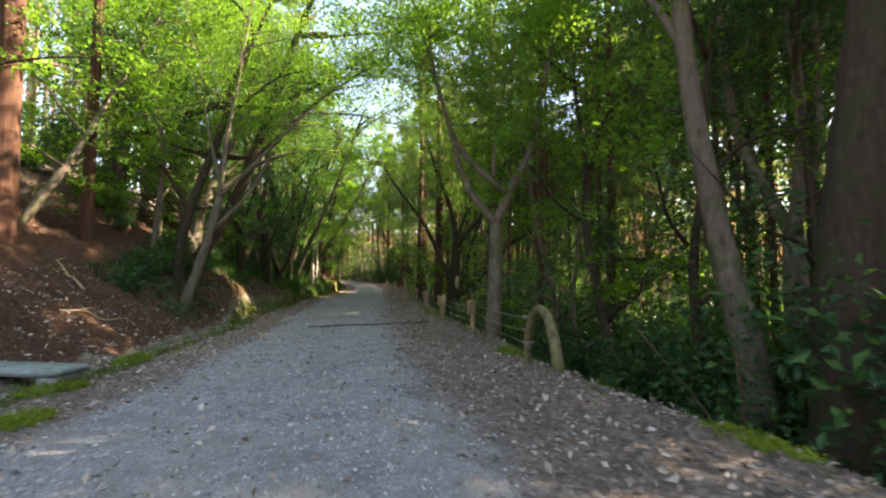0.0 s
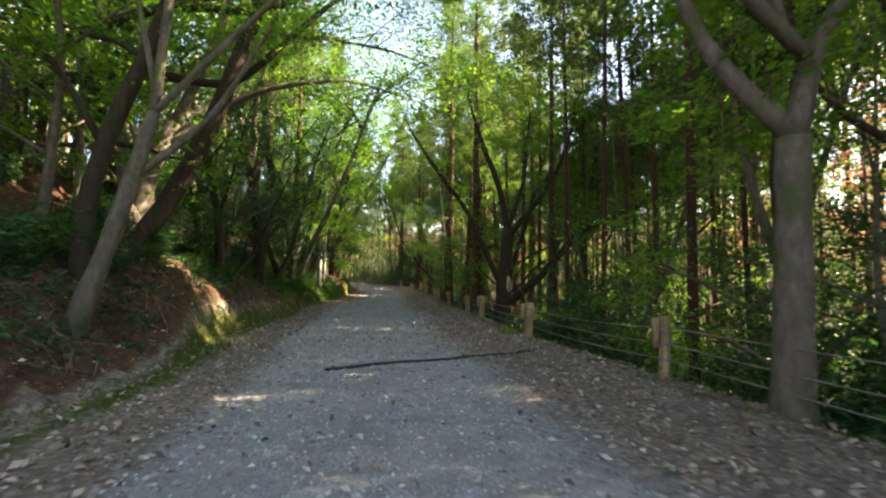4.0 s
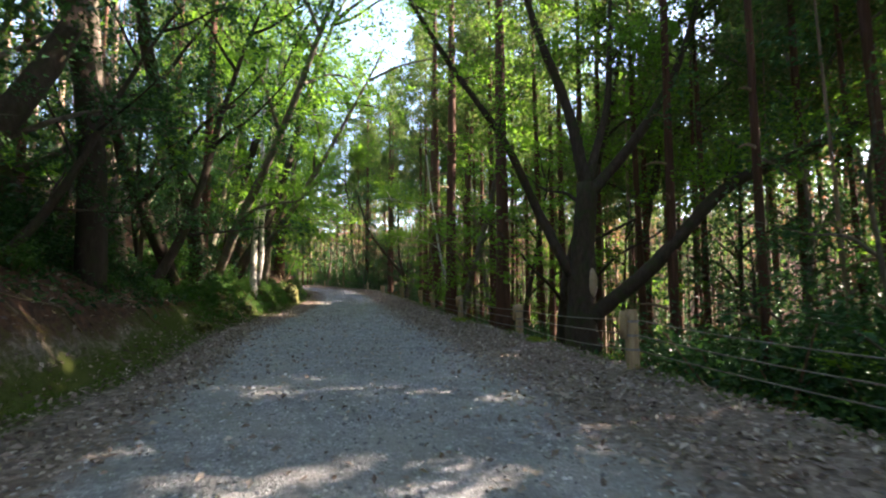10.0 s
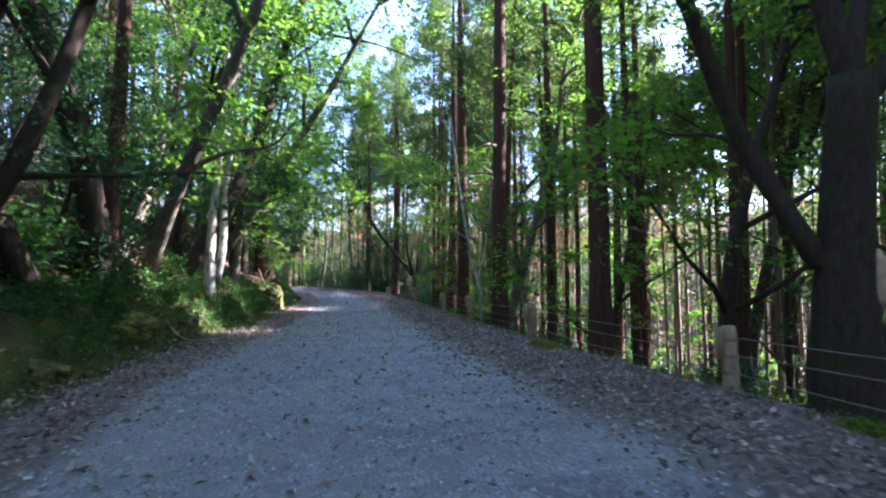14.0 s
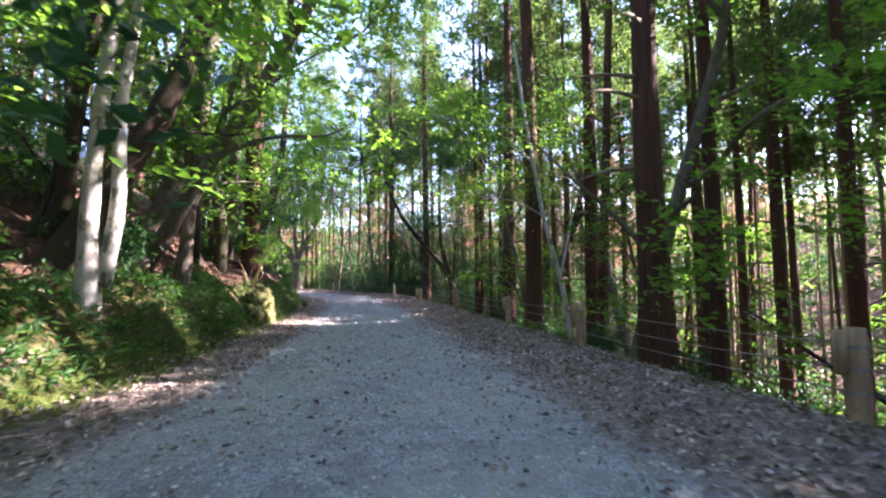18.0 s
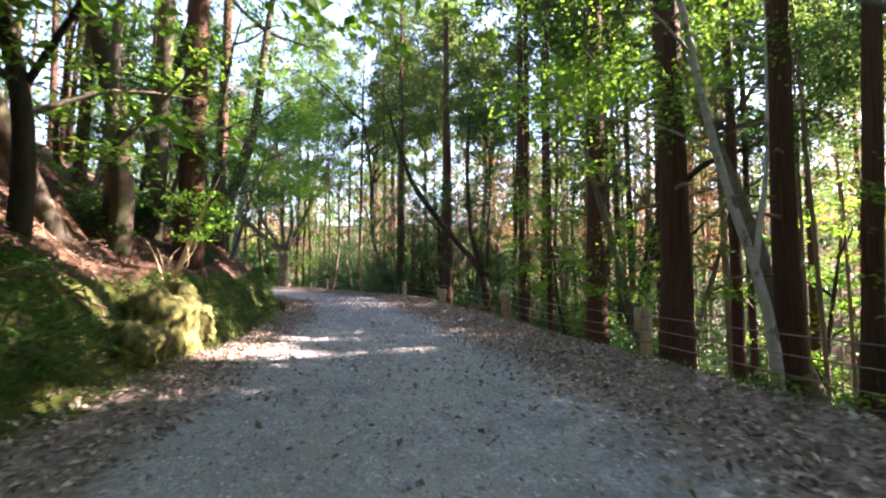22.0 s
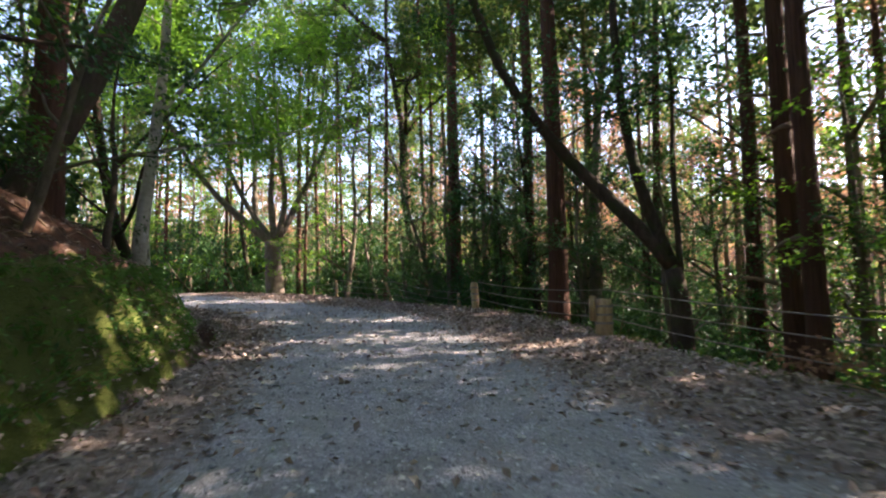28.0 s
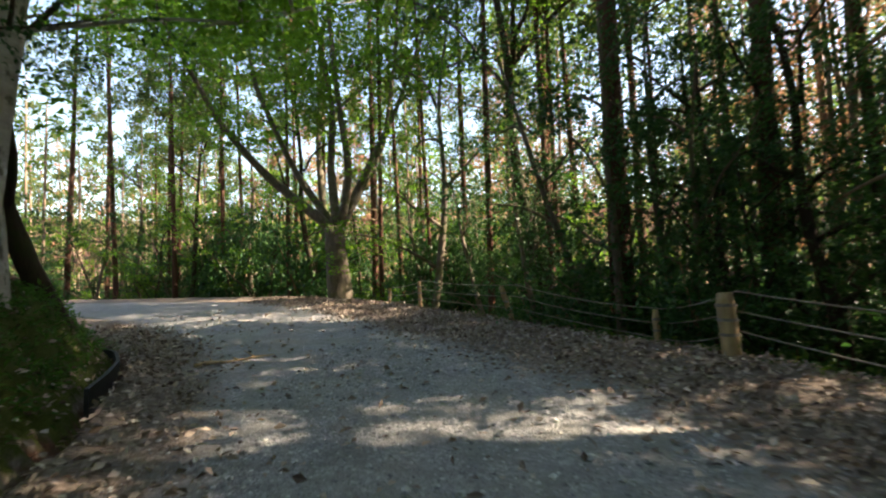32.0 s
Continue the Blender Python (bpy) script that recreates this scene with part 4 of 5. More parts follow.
limb_tree("spreading_tree", [
    ([(1.9, 35.45, -0.8), (1.95, 35.4, 1.56), (2.13, 35.29, 4.24)], 0.44, 0.3),
    ([(1.65, 35.5, 1.45), (0.68, 36.05, 3.75), (-0.23, 35.61, 5.47), (-1.93, 35.38, 7.59), (-3.13, 35.21, 9.39)], 0.16, 0.06),
    ([(2.0, 35.3, 0.1), (3.57, 34.54, 1.54), (5.62, 33.92, 4.0), (7.54, 33.37, 4.82), (9.23, 32.72, 5.81)], 0.24, 0.11),
    ([(2.13, 35.29, 3.9), (1.71, 35.51, 6.44), (0.72, 35.46, 8.88), (0.11, 35.44, 10.74)], 0.2, 0.08),
    ([(2.2, 35.24, 3.9), (3.68, 34.93, 5.69), (4.78, 34.81, 7.53), (5.57, 34.63, 9.97)], 0.18, 0.07),
    ([(2.11, 35.3, 4.2), (3.04, 35.72, 6.74), (3.47, 36.28, 10.58)], 0.15, 0.06)],
    DARK_BARK, MAPLE, "dark spreading tree with thick low limbs and green leaves", 2, 46, size=0.12, reach=1.1, flat=0.6)
limb_tree("curved_tree", [
    ([(-1.805, 69.515, -0.4), (-1.805, 69.515, 1.2), (-1.955, 69.517, 1.75)], 0.2, 0.19),
    ([(-1.925, 69.577, 1.8), (-2.58, 69.925, 2.82), (-3.505, 70.396, 3.93), (-4.515, 70.358, 5.1), (-5.407, 70.258, 6.37), (-5.957, 70.205, 7.94), (-6.399, 70.1, 9.2)], 0.17, 0.08), ([(-2.004, 69.618, 2.0), (-2.451, 69.853, 3.55), (-2.586, 70.265, 5.33), (-2.614, 70.495, 7.32), (-2.48, 70.773, 9.75)], 0.14, 0.07), ([(-1.806, 69.495, 1.7), (-1.671, 69.894, 3.93), (-1.499, 70.032, 5.9), (-1.536, 70.272, 8.03)], 0.07, 0.03)],
    DARK_BARK, BROAD, "dark curved tree leaning over the fence", 3, 60, size=0.12, reach=1.0)
limb_tree("bend_tree", [
    ([(-14.631, 85.82, 1.2), (-14.801, 85.762, 2.94), (-14.842, 85.743, 4.0)], 0.4, 0.36),
    ([(-14.922, 85.714, 3.9), (-17.162, 84.921, 5.94), (-18.324, 83.884, 7.63), (-19.517, 82.819, 10.54)], 0.2, 0.06),
    ([(-14.721, 85.781, 4.0), (-15.106, 86.176, 6.29), (-15.062, 86.516, 8.88), (-15.893, 86.436, 13.36)], 0.2, 0.06),
    ([(-14.58, 85.84, 4.1), (-14.085, 85.484, 6.08), (-14.339, 85.077, 8.33), (-14.663, 84.751, 13.15)], 0.19, 0.06),
    ([(-14.58, 85.84, 4.06), (-13.602, 86.498, 6.49), (-12.675, 87.147, 8.67), (-11.042, 88.147, 13.78)], 0.18, 0.06),
    ([(-14.882, 85.733, 4.02), (-16.539, 85.993, 6.34), (-18.217, 86.143, 9.93), (-18.843, 86.451, 13.69)], 0.16, 0.05),
    ([(-14.48, 85.869, 4.2), (-13.232, 87.374, 7.37), (-12.804, 88.049, 11.43), (-12.707, 88.617, 15.26)], 0.14, 0.05)],
    GREY_BARK, MAPLE, "many-limbed broad tree on the outside of the bend", 4, 70, size=0.16, reach=1.5, spread=0.8)
limb_tree("leaning_tree", [
    ([(-7.57, 16.16, 0.3), (-7.1, 16.4, 2.05), (-6.7, 16.61, 4.0)], 0.15, 0.11),
    ([(-6.7, 16.61, 4.0), (-6.58, 16.68, 6.0), (-6.31, 16.81, 7.83), (-6.07, 16.94, 10.02)], 0.09, 0.04),
    ([(-6.68, 16.62, 4.29), (-7.24, 16.79, 6.33), (-7.71, 16.99, 8.8)], 0.06, 0.025),
    ([(-6.7, 16.61, 4.0), (-5.52, 16.55, 5.2), (-4.05, 16.63, 6.76), (-2.39, 16.81, 8.51)], 0.07, 0.02),
    ([(-6.91, 16.5, 2.87), (-6.02, 17.3, 4.17), (-5.27, 18.03, 6.24), (-4.85, 18.69, 8.51)], 0.08, 0.02)],
    GREY_BARK, MAPLE, "slender maple leaning from the foot of the bank", 5, 50, size=0.09, reach=0.8, flat=0.8)
limb_tree("branching_tree", [
    ([(-12.6, 20.82, 4.0), (-12.48, 20.9, 6.2), (-12.31, 21.0, 7.96)], 0.3, 0.26),
    ([(-12.31, 21.0, 7.96), (-12.79, 20.7, 9.54), (-13.36, 20.34, 11.42)], 0.16, 0.1),
    ([(-12.34, 20.98, 7.76), (-12.15, 21.58, 9.8), (-10.93, 22.82, 11.87), (-10.07, 23.59, 13.6)], 0.15, 0.06),
    ([(-12.23, 21.06, 7.03), (-9.37, 21.91, 8.83), (-6.98, 22.47, 8.87), (-3.85, 23.49, 11.16), (-1.22, 24.43, 13.63)], 0.16, 0.04),
    ([(-12.48, 20.9, 6.12), (-9.53, 21.57, 6.75), (-7.45, 21.69, 6.33), (-4.87, 22.14, 9.19), (-1.65, 22.98, 11.84)], 0.17, 0.04),
    ([(-9.37, 21.91, 8.83), (-6.5, 24.0, 10.6), (-3.8, 26.6, 12.2), (-1.5, 28.6, 12.9)], 0.1, 0.03)],
    DARK_BARK, MAPLE, "dark maple on the bank with long level branches", 6, 105, size=0.1, reach=1.0, flat=0.8)
limb_tree("bank_tree", [
    ([(-9.9, 21.93, 2.9), (-9.71, 22.06, 4.36), (-9.27, 22.4, 5.6)], 0.27, 0.2),
    ([(-9.27, 22.4, 5.6), (-8.86, 22.7, 6.93), (-8.42, 23.03, 8.61), (-8.0, 23.4, 11)], 0.17, 0.08),
    ([(-9.46, 22.25, 4.98), (-7.83, 22.73, 6.37), (-6.64, 22.86, 6.94), (-4.64, 23.36, 7.4), (-2.92, 23.9, 7.07)], 0.13, 0.025),
    ([(-9.78, 22.02, 4.23), (-10.4, 22.17, 5.7), (-10.86, 22.46, 7.67)], 0.12, 0.05),
    ([(-9.27, 22.39, 5.71), (-8.97, 23.37, 6.3), (-7.87, 25.31, 8.91)], 0.11, 0.04),
    ([(-8.42, 23.03, 8.61), (-6.2, 25.6, 9.8), (-3.8, 28.2, 10.6), (-1.6, 30.4, 10.7)], 0.09, 0.03)],
    GREY_BARK, MAPLE, "thick-limbed maple on the bank edge", 7, 60, size=0.1, reach=0.9, flat=0.8)
limb_tree("pale_tree", [
    ([(-10.004, 45.532, 1.1), (-10.044, 45.512, 2.5), (-9.943, 45.561, 4.29), (-9.782, 45.639, 6.3), (-9.772, 45.639, 8.5), (-9.642, 45.708, 13)], 0.15, 0.06),
    ([(-9.843, 45.61, 1.2), (-9.652, 45.698, 2.75), (-9.772, 45.649, 3.87), (-9.551, 45.746, 5.65), (-9.45, 45.795, 8.1), (-9.138, 46.002, 12.5)], 0.13, 0.05),
    ([(-9.541, 45.756, 8.0), (-8.634, 46.296, 9.5), (-7.525, 47.082, 11)], 0.05, 0.02), ([(-9.843, 45.61, 9.0), (-10.537, 46.118, 10.5), (-11.225, 47.127, 12)], 0.05, 0.02)],
    PALE_BARK, MAPLE, "pale twin-stemmed tree with smooth whitish bark", 8, 60, size=0.1, reach=0.9)
limb_tree("twin_stem_tree", [
    ([(-10.615, 50.41, 1.4), (-10.474, 50.468, 3.25), (-10.414, 50.497, 4.96), (-10.404, 50.507, 9)], 0.17, 0.07),
    ([(-10.495, 50.458, 3.12), (-9.957, 50.272, 4.53), (-9.3, 50.024, 6.52), (-8.694, 49.696, 9)], 0.12, 0.04),
    ([(-10.474, 50.468, 3.73), (-10.881, 50.723, 5.66), (-11.53, 50.861, 8.05)], 0.09, 0.04),
    ([(-9.589, 50.107, 5.6), (-7.882, 50.687, 7.2), (-6.275, 51.268, 8.4)], 0.05, 0.015)],
    GREY_BARK, MAPLE, "grey maple with several stems on the bank", 9, 70, size=0.1, reach=1.0, flat=0.75)
limb_tree("grey_tree", [
    ([(-14.222, 72.384, 1.2), (-14.292, 72.335, 3.02), (-14.151, 72.444, 4.42), (-13.959, 72.581, 7.24), (-13.889, 72.63, 10.0)], 0.2, 0.1),
    ([(-14.02, 72.512, 6.0), (-12.622, 72.345, 7.6), (-11.429, 71.731, 8.6)], 0.07, 0.02), ([(-13.969, 72.581, 7.0), (-14.405, 73.767, 9.0), (-15.396, 74.579, 9.8)], 0.07, 0.02), ([(-14.121, 72.463, 5.0), (-12.808, 73.548, 5.6), (-11.898, 74.337, 5.8)], 0.04, 0.012)],
    PALE_BARK, MAPLE, "smooth grey trunk rising from the inner bank of the bend", 15, 60, size=0.12, reach=1.0)
limb_tree("ridge_tree", [
    ([(4.82, 7.28, -0.2), (4.45, 7.53, 1.96), (4.16, 7.72, 4.02), (3.99, 7.83, 6.48), (3.9, 7.9, 11)], 0.21, 0.1),
    ([(4.1, 7.75, 5.0), (3.3, 8.3, 7.0), (2.6, 9.0, 9.2)], 0.07, 0.03), ([(3.95, 7.9, 7.0), (5.2, 8.4, 9.0), (6.0, 9.2, 11)], 0.07, 0.03)],
    GREY_BARK, BROAD, "leaning grey trunk with peeling bark beside the road", 10, 60, size=0.12, reach=1.2)
limb_tree("dark_trunk_tree", [
    ([(5.0, 5.8, -0.3), (4.98, 5.82, 1.77), (5.27, 5.54, 5.05), (5.5, 5.4, 12)], 0.4, 0.24),
    ([(5.3, 5.6, 6), (4.2, 6.2, 8), (3.2, 7.2, 9.5)], 0.09, 0.03), ([(5.4, 5.5, 8), (6.6, 6.2, 9.5), (7.6, 7.2, 11)], 0.09, 0.03)],
    DARK_BARK, BROAD, "thick dark trunk at the roadside", 11, 60, size=0.12, reach=1.2)
limb_tree("clump_tree", [
    ([(6.99, 9.33, -1.6), (6.95, 9.35, 0.4), (6.94, 9.36, 2.23)], 0.24, 0.2),
    ([(6.94, 9.36, 2.23), (6.34, 10.14, 4.39), (6.33, 10.52, 6.74), (6.33, 10.76, 10)], 0.13, 0.05),
    ([(6.94, 9.36, 2.23), (6.92, 9.02, 4.08), (6.73, 8.9, 5.73), (6.05, 9.0, 9)], 0.13, 0.05),
    ([(6.98, 9.34, 2.44), (7.62, 9.5, 4.12), (7.87, 9.82, 8)], 0.11, 0.05)],
    GREY_BARK, BROAD, "clump of curving grey stems below the road edge", 12, 70, size=0.12, reach=1.2)
# Sunlight on this stem is put into the colour by the pale bark.
limb_tree("slanting_pole_tree", [
    ([(0.305, 53.689, -0.8), (0.275, 53.729, 0.7), (-0.32, 54.126, 3.42), (-0.816, 54.452, 6.98), (-1.133, 54.706, 10)], 0.1, 0.05),
    ([(0.107, 53.891, 1.5), (0.661, 54.185, 3.5), (0.964, 54.481, 6)], 0.06, 0.02), ([(-0.638, 54.3, 5.5), (-1.439, 54.21, 6.3), (-2.241, 54.019, 6.6)], 0.03, 0.01), ([(-0.34, 54.097, 3.6), (-1.137, 54.406, 4.2), (-1.837, 54.415, 4.3)], 0.03, 0.01)],
    PALE_BARK, MAPLE, "slender slanting tree with sunlit bark and bright leaves", 13, 40, size=0.1, reach=0.6, flat=0.85)
limb_tree("vine_covered_tree", [
    ([(3.389, 64.853, -2.5), (3.548, 64.741, 1.79), (4.279, 64.012, 4.77)], 0.24, 0.18),
    ([(4.279, 64.012, 4.77), (5.198, 63.091, 5.88), (6.275, 62.018, 6.12)], 0.15, 0.06),
    ([(4.279, 64.012, 4.77), (4.876, 63.735, 7.5), (6.369, 63.117, 9.2), (8.361, 62.493, 9.8)], 0.14, 0.05)],
    DARK_BARK, BROAD, "bent tree hung with leafy vines", 14, 60, size=0.13, reach=0.5, leafy_from=1)


# ---- fence ----
POSTS = [(1.45, 15.8), (0.72, 22.55), (0.05, 28.6), (0.0, 35.3), (-0.735, 42.0), (-1.306, 48.1), (-1.5, 54.6), (-2.45, 62.1), (-4.024, 67.942), (-5.602, 73.961)]
TALL = [(-5.928, 75.965), (-8.254, 77.993), (-10.813, 81.424), (-12.476, 84.544)]


def fence():
    root = thing("wire_fence", 1.9, 9.2, ground_z(1.9, 9.2), "low fence of round wooden posts with three sagging cables", "fence")
    base = np.array(root.location)
    r = np.random.RandomState(5)
    spots = [(1.95, 9.6)] + POSTS + TALL
    for k, (x, y) in enumerate(spots[1:]):
        z = ground_z(x, y)
        big = k in (7, 8)
        rad, h = (0.055 if k >= 10 else 0.15 if big else 0.08 if k == 0 else 0.11), (0.6 if k == 8 else 0.75 if k >= 9 else 0.93)
        lean = np.array([-0.22, 0.05]) if k == 11 else r.normal(0, 0.03, 2)
        pts = [(x, y, z - 0.4), (x, y, z), (x + lean[0] * 0.5, y + lean[1] * 0.5, z + h * 0.5), (x + lean[0], y + lean[1], z + h - 0.02), (x + lean[0], y + lean[1], z + h)]
        me = limb_mesh("post", np.array(pts) - base, [rad, rad, rad, rad, rad * 0.8], POST_WOOD, 10, 0.03, k, 10)
        p = part_mesh("post", me, root, "weathered round wooden post")
        if k < 9:
            bm = bmesh.new()
            bmesh.ops.create_cube(bm, size=1.0)
            bmesh.ops.scale(bm, vec=(0.11, 0.1, 0.44), verts=bm.verts)
            bmesh.ops.bevel(bm, geom=bm.edges, offset=0.014, segments=2, affect="EDGES")
            bmesh.ops.translate(bm, vec=Vector((x - rad - 0.025, y + 0.02, z + h * 0.74)) - Vector(base), verts=bm.verts)
            part("packing_block", bm, POST_WOOD, p, "squared wooden block fixed to the post")
        for w in (0.32, 0.56, 0.8):
            v, f, lo, hi = tube(np.array([(x + lean[0] * w, y + lean[1] * w, z + h * w - 0.02), (x + lean[0] * w, y + lean[1] * w, z + h * w + 0.02)]) - base, [rad + 0.012] * 2, 10)
            part_mesh("wire_band", mesh_from("wire_band", v, f, WIRE), p)
    for a, b in zip(spots[:-1], spots[1:]):
        for w, lift in ((0.3, 0.0), (0.56, 0.0), (0.82, 0.0)):
            s = np.linspace(0, 1, 9)
            sag = 0.07 * r.uniform(0.4, 1.3)
            za, zb = ground_z(*a) + 0.93 * w, ground_z(*b) + 0.93 * w
            pts = np.stack([a[0] + (b[0] - a[0]) * s + 0.09, a[1] + (b[1] - a[1]) * s, za + (zb - za) * s - sag * 4 * s * (1 - s)], 1) - base
            v, f, lo, hi = tube(pts, [0.009] * 9, 5)
            part_mesh("cable", mesh_from("cable", v, f, WIRE), root)


fence()


def arch():
    """A bent log with both feet in the ground, at the fence's end."""
    a, b = np.array([1.92, 9.62]), np.array([2.15, 8.2])
    root = thing("arched_log", a[0], a[1], ground_z(*a), "mossy bent log standing as an arch at the fence end", "fence post")
    base = np.array(root.location)
    u = np.linspace(-0.12, 1.12, 26)
    h = 1.0 * np.clip(1 - np.abs(2 * (u - 0.45) / 1.12) ** 2.4, -0.4, 1)
    q = a + (b - a) * np.clip(u, 0, 1)[:, None]
    z0 = np.array([ground_z(*p) for p in q])
    pts = np.stack([q[:, 0], q[:, 1], z0 + h], 1) - base
    part_mesh("log", limb_mesh("log", pts, np.interp(u, [0, 0.5, 1], [0.07, 0.075, 0.1]), MOSSY_LOG, 12, 0.06, 3, 34), root)
    for k, (px, pz) in enumerate(((0.07, 0.35), (0.1, 0.6), (0.13, 0.82))):
        v, f, lo, hi = tube([(pts[3][0], pts[3][1], pz - 0.02), (pts[3][0], pts[3][1], pz + 0.02)], [0.115] * 2, 10)
        part_mesh("wire_band", mesh_from("wire_band", v, f, WIRE), root)


arch()


# ---- rubber drain bar across the road ----
def drain_bar():
    a, b = np.array([-3.68, 16.3]), np.array([0.42, 19.3])
    root = thing("drain_bar", a[0], a[1], ground_z(*a), "black rubber water bar laid across the gravel", "drain bar")
    base = np.array(root.location)
    n = 40
    s = np.linspace(0, 1, n)
    d = (b - a) / np.linalg.norm(b - a)
    side = np.array([-d[1], d[0]])
    prof = [(-0.042, -0.04), (-0.038, 0.025), (-0.022, 0.042), (0.022, 0.042), (0.038, 0.025), (0.042, -0.04)]
    v = []
    for t in s:
        c = a + (b - a) * t + side * 0.05 * math.sin(t * 7)
        z = ground_z(*c)
        v += [(c[0] + side[0] * p, c[1] + side[1] * p, z + q) for p, q in prof]
    m = len(prof)
    f = [(i * m + j, i * m + j + 1, (i + 1) * m + j + 1, (i + 1) * m + j) for i in range(n - 1) for j in range(m - 1)]
    part_mesh("rubber_strip", mesh_from("rubber_strip", np.array(v) - base, f, RUBBER), root)


drain_bar()


def slab():
    """Grey board over the culvert at the foot of the bank."""
    x, y = -5.5, 7.0
    z = ground_z(-4.9, 7.0)
    root = thing("culvert_cover", x, y, z, "weathered grey-green slab over a small culvert", "slab", turn=-8)
    for nm, size, at in (("slab_top", (2.6, 0.62, 0.09), (-0.4, 0, 0.2)), ("slab_support", (0.18, 0.55, 0.32), (0.75, 0, 0.0)), ("slab_support", (0.2, 0.5, 0.5), (-1.4, 0, 0.0))):
        bm = bmesh.new()
        bmesh.ops.create_cube(bm, size=1.0)
        bmesh.ops.scale(bm, vec=size, verts=bm.verts)
        bmesh.ops.bevel(bm, geom=bm.edges, offset=0.018, segments=2, affect="EDGES")
        bmesh.ops.translate(bm, vec=at, verts=bm.verts)
        part(nm, bm, SLAB if nm == "slab_top" else STONE, root)


slab()


# ---- rock outcrop with moss, dead twigs on it ----
MOSS_ROCK = plain("mossy_rock", [(0.33, (0.022, 0.02, 0.012)), (0.45, (0.085, 0.085, 0.025)), (0.58, (0.17, 0.165, 0.035)), (0.74, (0.33, 0.28, 0.11))], 5.5, depth=0.08)


def rock(x, y, sx, sy, sz, seed, label="mossy rock bulging from the bank", lift=0.05):
    r = np.random.RandomState(seed)
    bm = bmesh.new()
    bmesh.ops.create_icosphere(bm, subdivisions=5, radius=1.0)
    off = Vector(r.uniform(0, 50, 3))
    for v in bm.verts:
        n1 = noise.noise(v.co * 1.1 + off) * 0.4 - abs(noise.noise(v.co * 1.9 + off)) * 0.4 - abs(noise.noise(v.co * 3.4 + off)) * 0.17 + noise.noise(v.co * 5 + off) * 0.05 + noise.noise(v.co * 13 + off) * 0.03
        v.co = v.co * (1 + n1)
        v.co.x, v.co.y, v.co.z = v.co.x * sx, v.co.y * sy, v.co.z * sz
    me = bpy.data.meshes.new("rock")
    bm.to_mesh(me)
    bm.free()
    for p in me.polygons:
        p.use_smooth = True
    me.materials.append(MOSS_ROCK)
    ob = new("rock", me)
    ob.matrix_world = pose(x, y, ground_z(x, y) + lift * sz, 0, 0, r.uniform(-15, 15))
    return tagged(ob, label, "rock", "rocks in the bank")


for k, (x, y, sx, sy, sz) in enumerate([(-9.85, 53.6, 0.4, 0.75, 0.55), (-9.97, 54.5, 0.5, 0.75, 0.85), (-10.05, 55.4, 0.5, 0.7, 0.95), (-10.15, 56.2, 0.45, 0.65, 0.8), (-10.25, 57.1, 0.35, 0.6, 0.5), (-9.615, 39.607, 0.35, 0.7, 0.3), (-9.532, 42.306, 0.3, 0.6, 0.28), (-9.15, 36.2, 0.3, 0.5, 0.25)]):
    rock(x, y, sx, sy, sz, 40 + k)


def dead_sapling():
    x, y = -10.758, 56.822
    root = thing("dead_sapling", x, y, ground_z(x, y), "bunch of bleached dead stems on the rock", "dead branch")
    r = np.random.RandomState(9)
    for k in range(9):
        an, tilt = r.uniform(0, 6.28), r.uniform(0.1, 0.75)
        ln = 2.4 if k == 0 else r.uniform(0.7, 1.7)
        d = np.array([0.42, 0.1, 1.0]) if k == 0 else np.array([math.cos(an) * tilt, math.sin(an) * tilt, 0.8])
        pts = [np.zeros(3) - [0, 0, 0.2], d * ln * 0.35, d * ln * 0.7 + r.normal(0, 0.08, 3), d * ln + r.normal(0, 0.12, 3)]
        part_mesh("stem", limb_mesh("stem", pts, [0.06 if k == 0 else 0.03, 0.05 if k == 0 else 0.022, 0.03 if k == 0 else 0.014, 0.006], DEAD_WOOD, 6, 0.1, k, 10), root)
    c = [(r.normal(0.4, 0.45), r.normal(0.2, 0.45), r.uniform(0.9, 2.1)) for _ in range(26)]
    part_mesh("leaves", leaf_cloud("leaves", c, 0.28, 24, 0.12, MAPLE, 5, flat=0.85), root, "bright green leaf sprays")


dead_sapling()


# ---- undergrowth ----
def undergrowth():
    r = np.random.RandomState(21)
    made, tries = 0, 0
    while made < 300 and tries < 9000:
        tries += 1
        x, y = r.uniform(-26, 24), r.uniform(2, 96)
        dl, dr = off_line(LEFT_LINE, x, y)[0][0], -off_line(RIGHT_LINE, x, y)[0][0]
        if dl > 0:
            if dl < 1.3 or (y < 14 and dl < 7) or r.uniform() < 0.25:
                continue
            big = np.clip(0.5 + dl * 0.12, 0.5, 1.9) * r.uniform(0.6, 1.2)
        elif dr > 0:
            if dr < 1.2 or (y < 34 and dr < 2.2):
                continue
            big = np.clip(0.7 + dr * 0.16, 0.6, 2.4) * r.uniform(0.7, 1.3)
        else:
            continue
        bush(x, y, big, made, MAPLE if r.uniform() < 0.2 else BROAD, tall=r.uniform(0.8, 1.4), drop=0.1)
        made += 1


undergrowth()


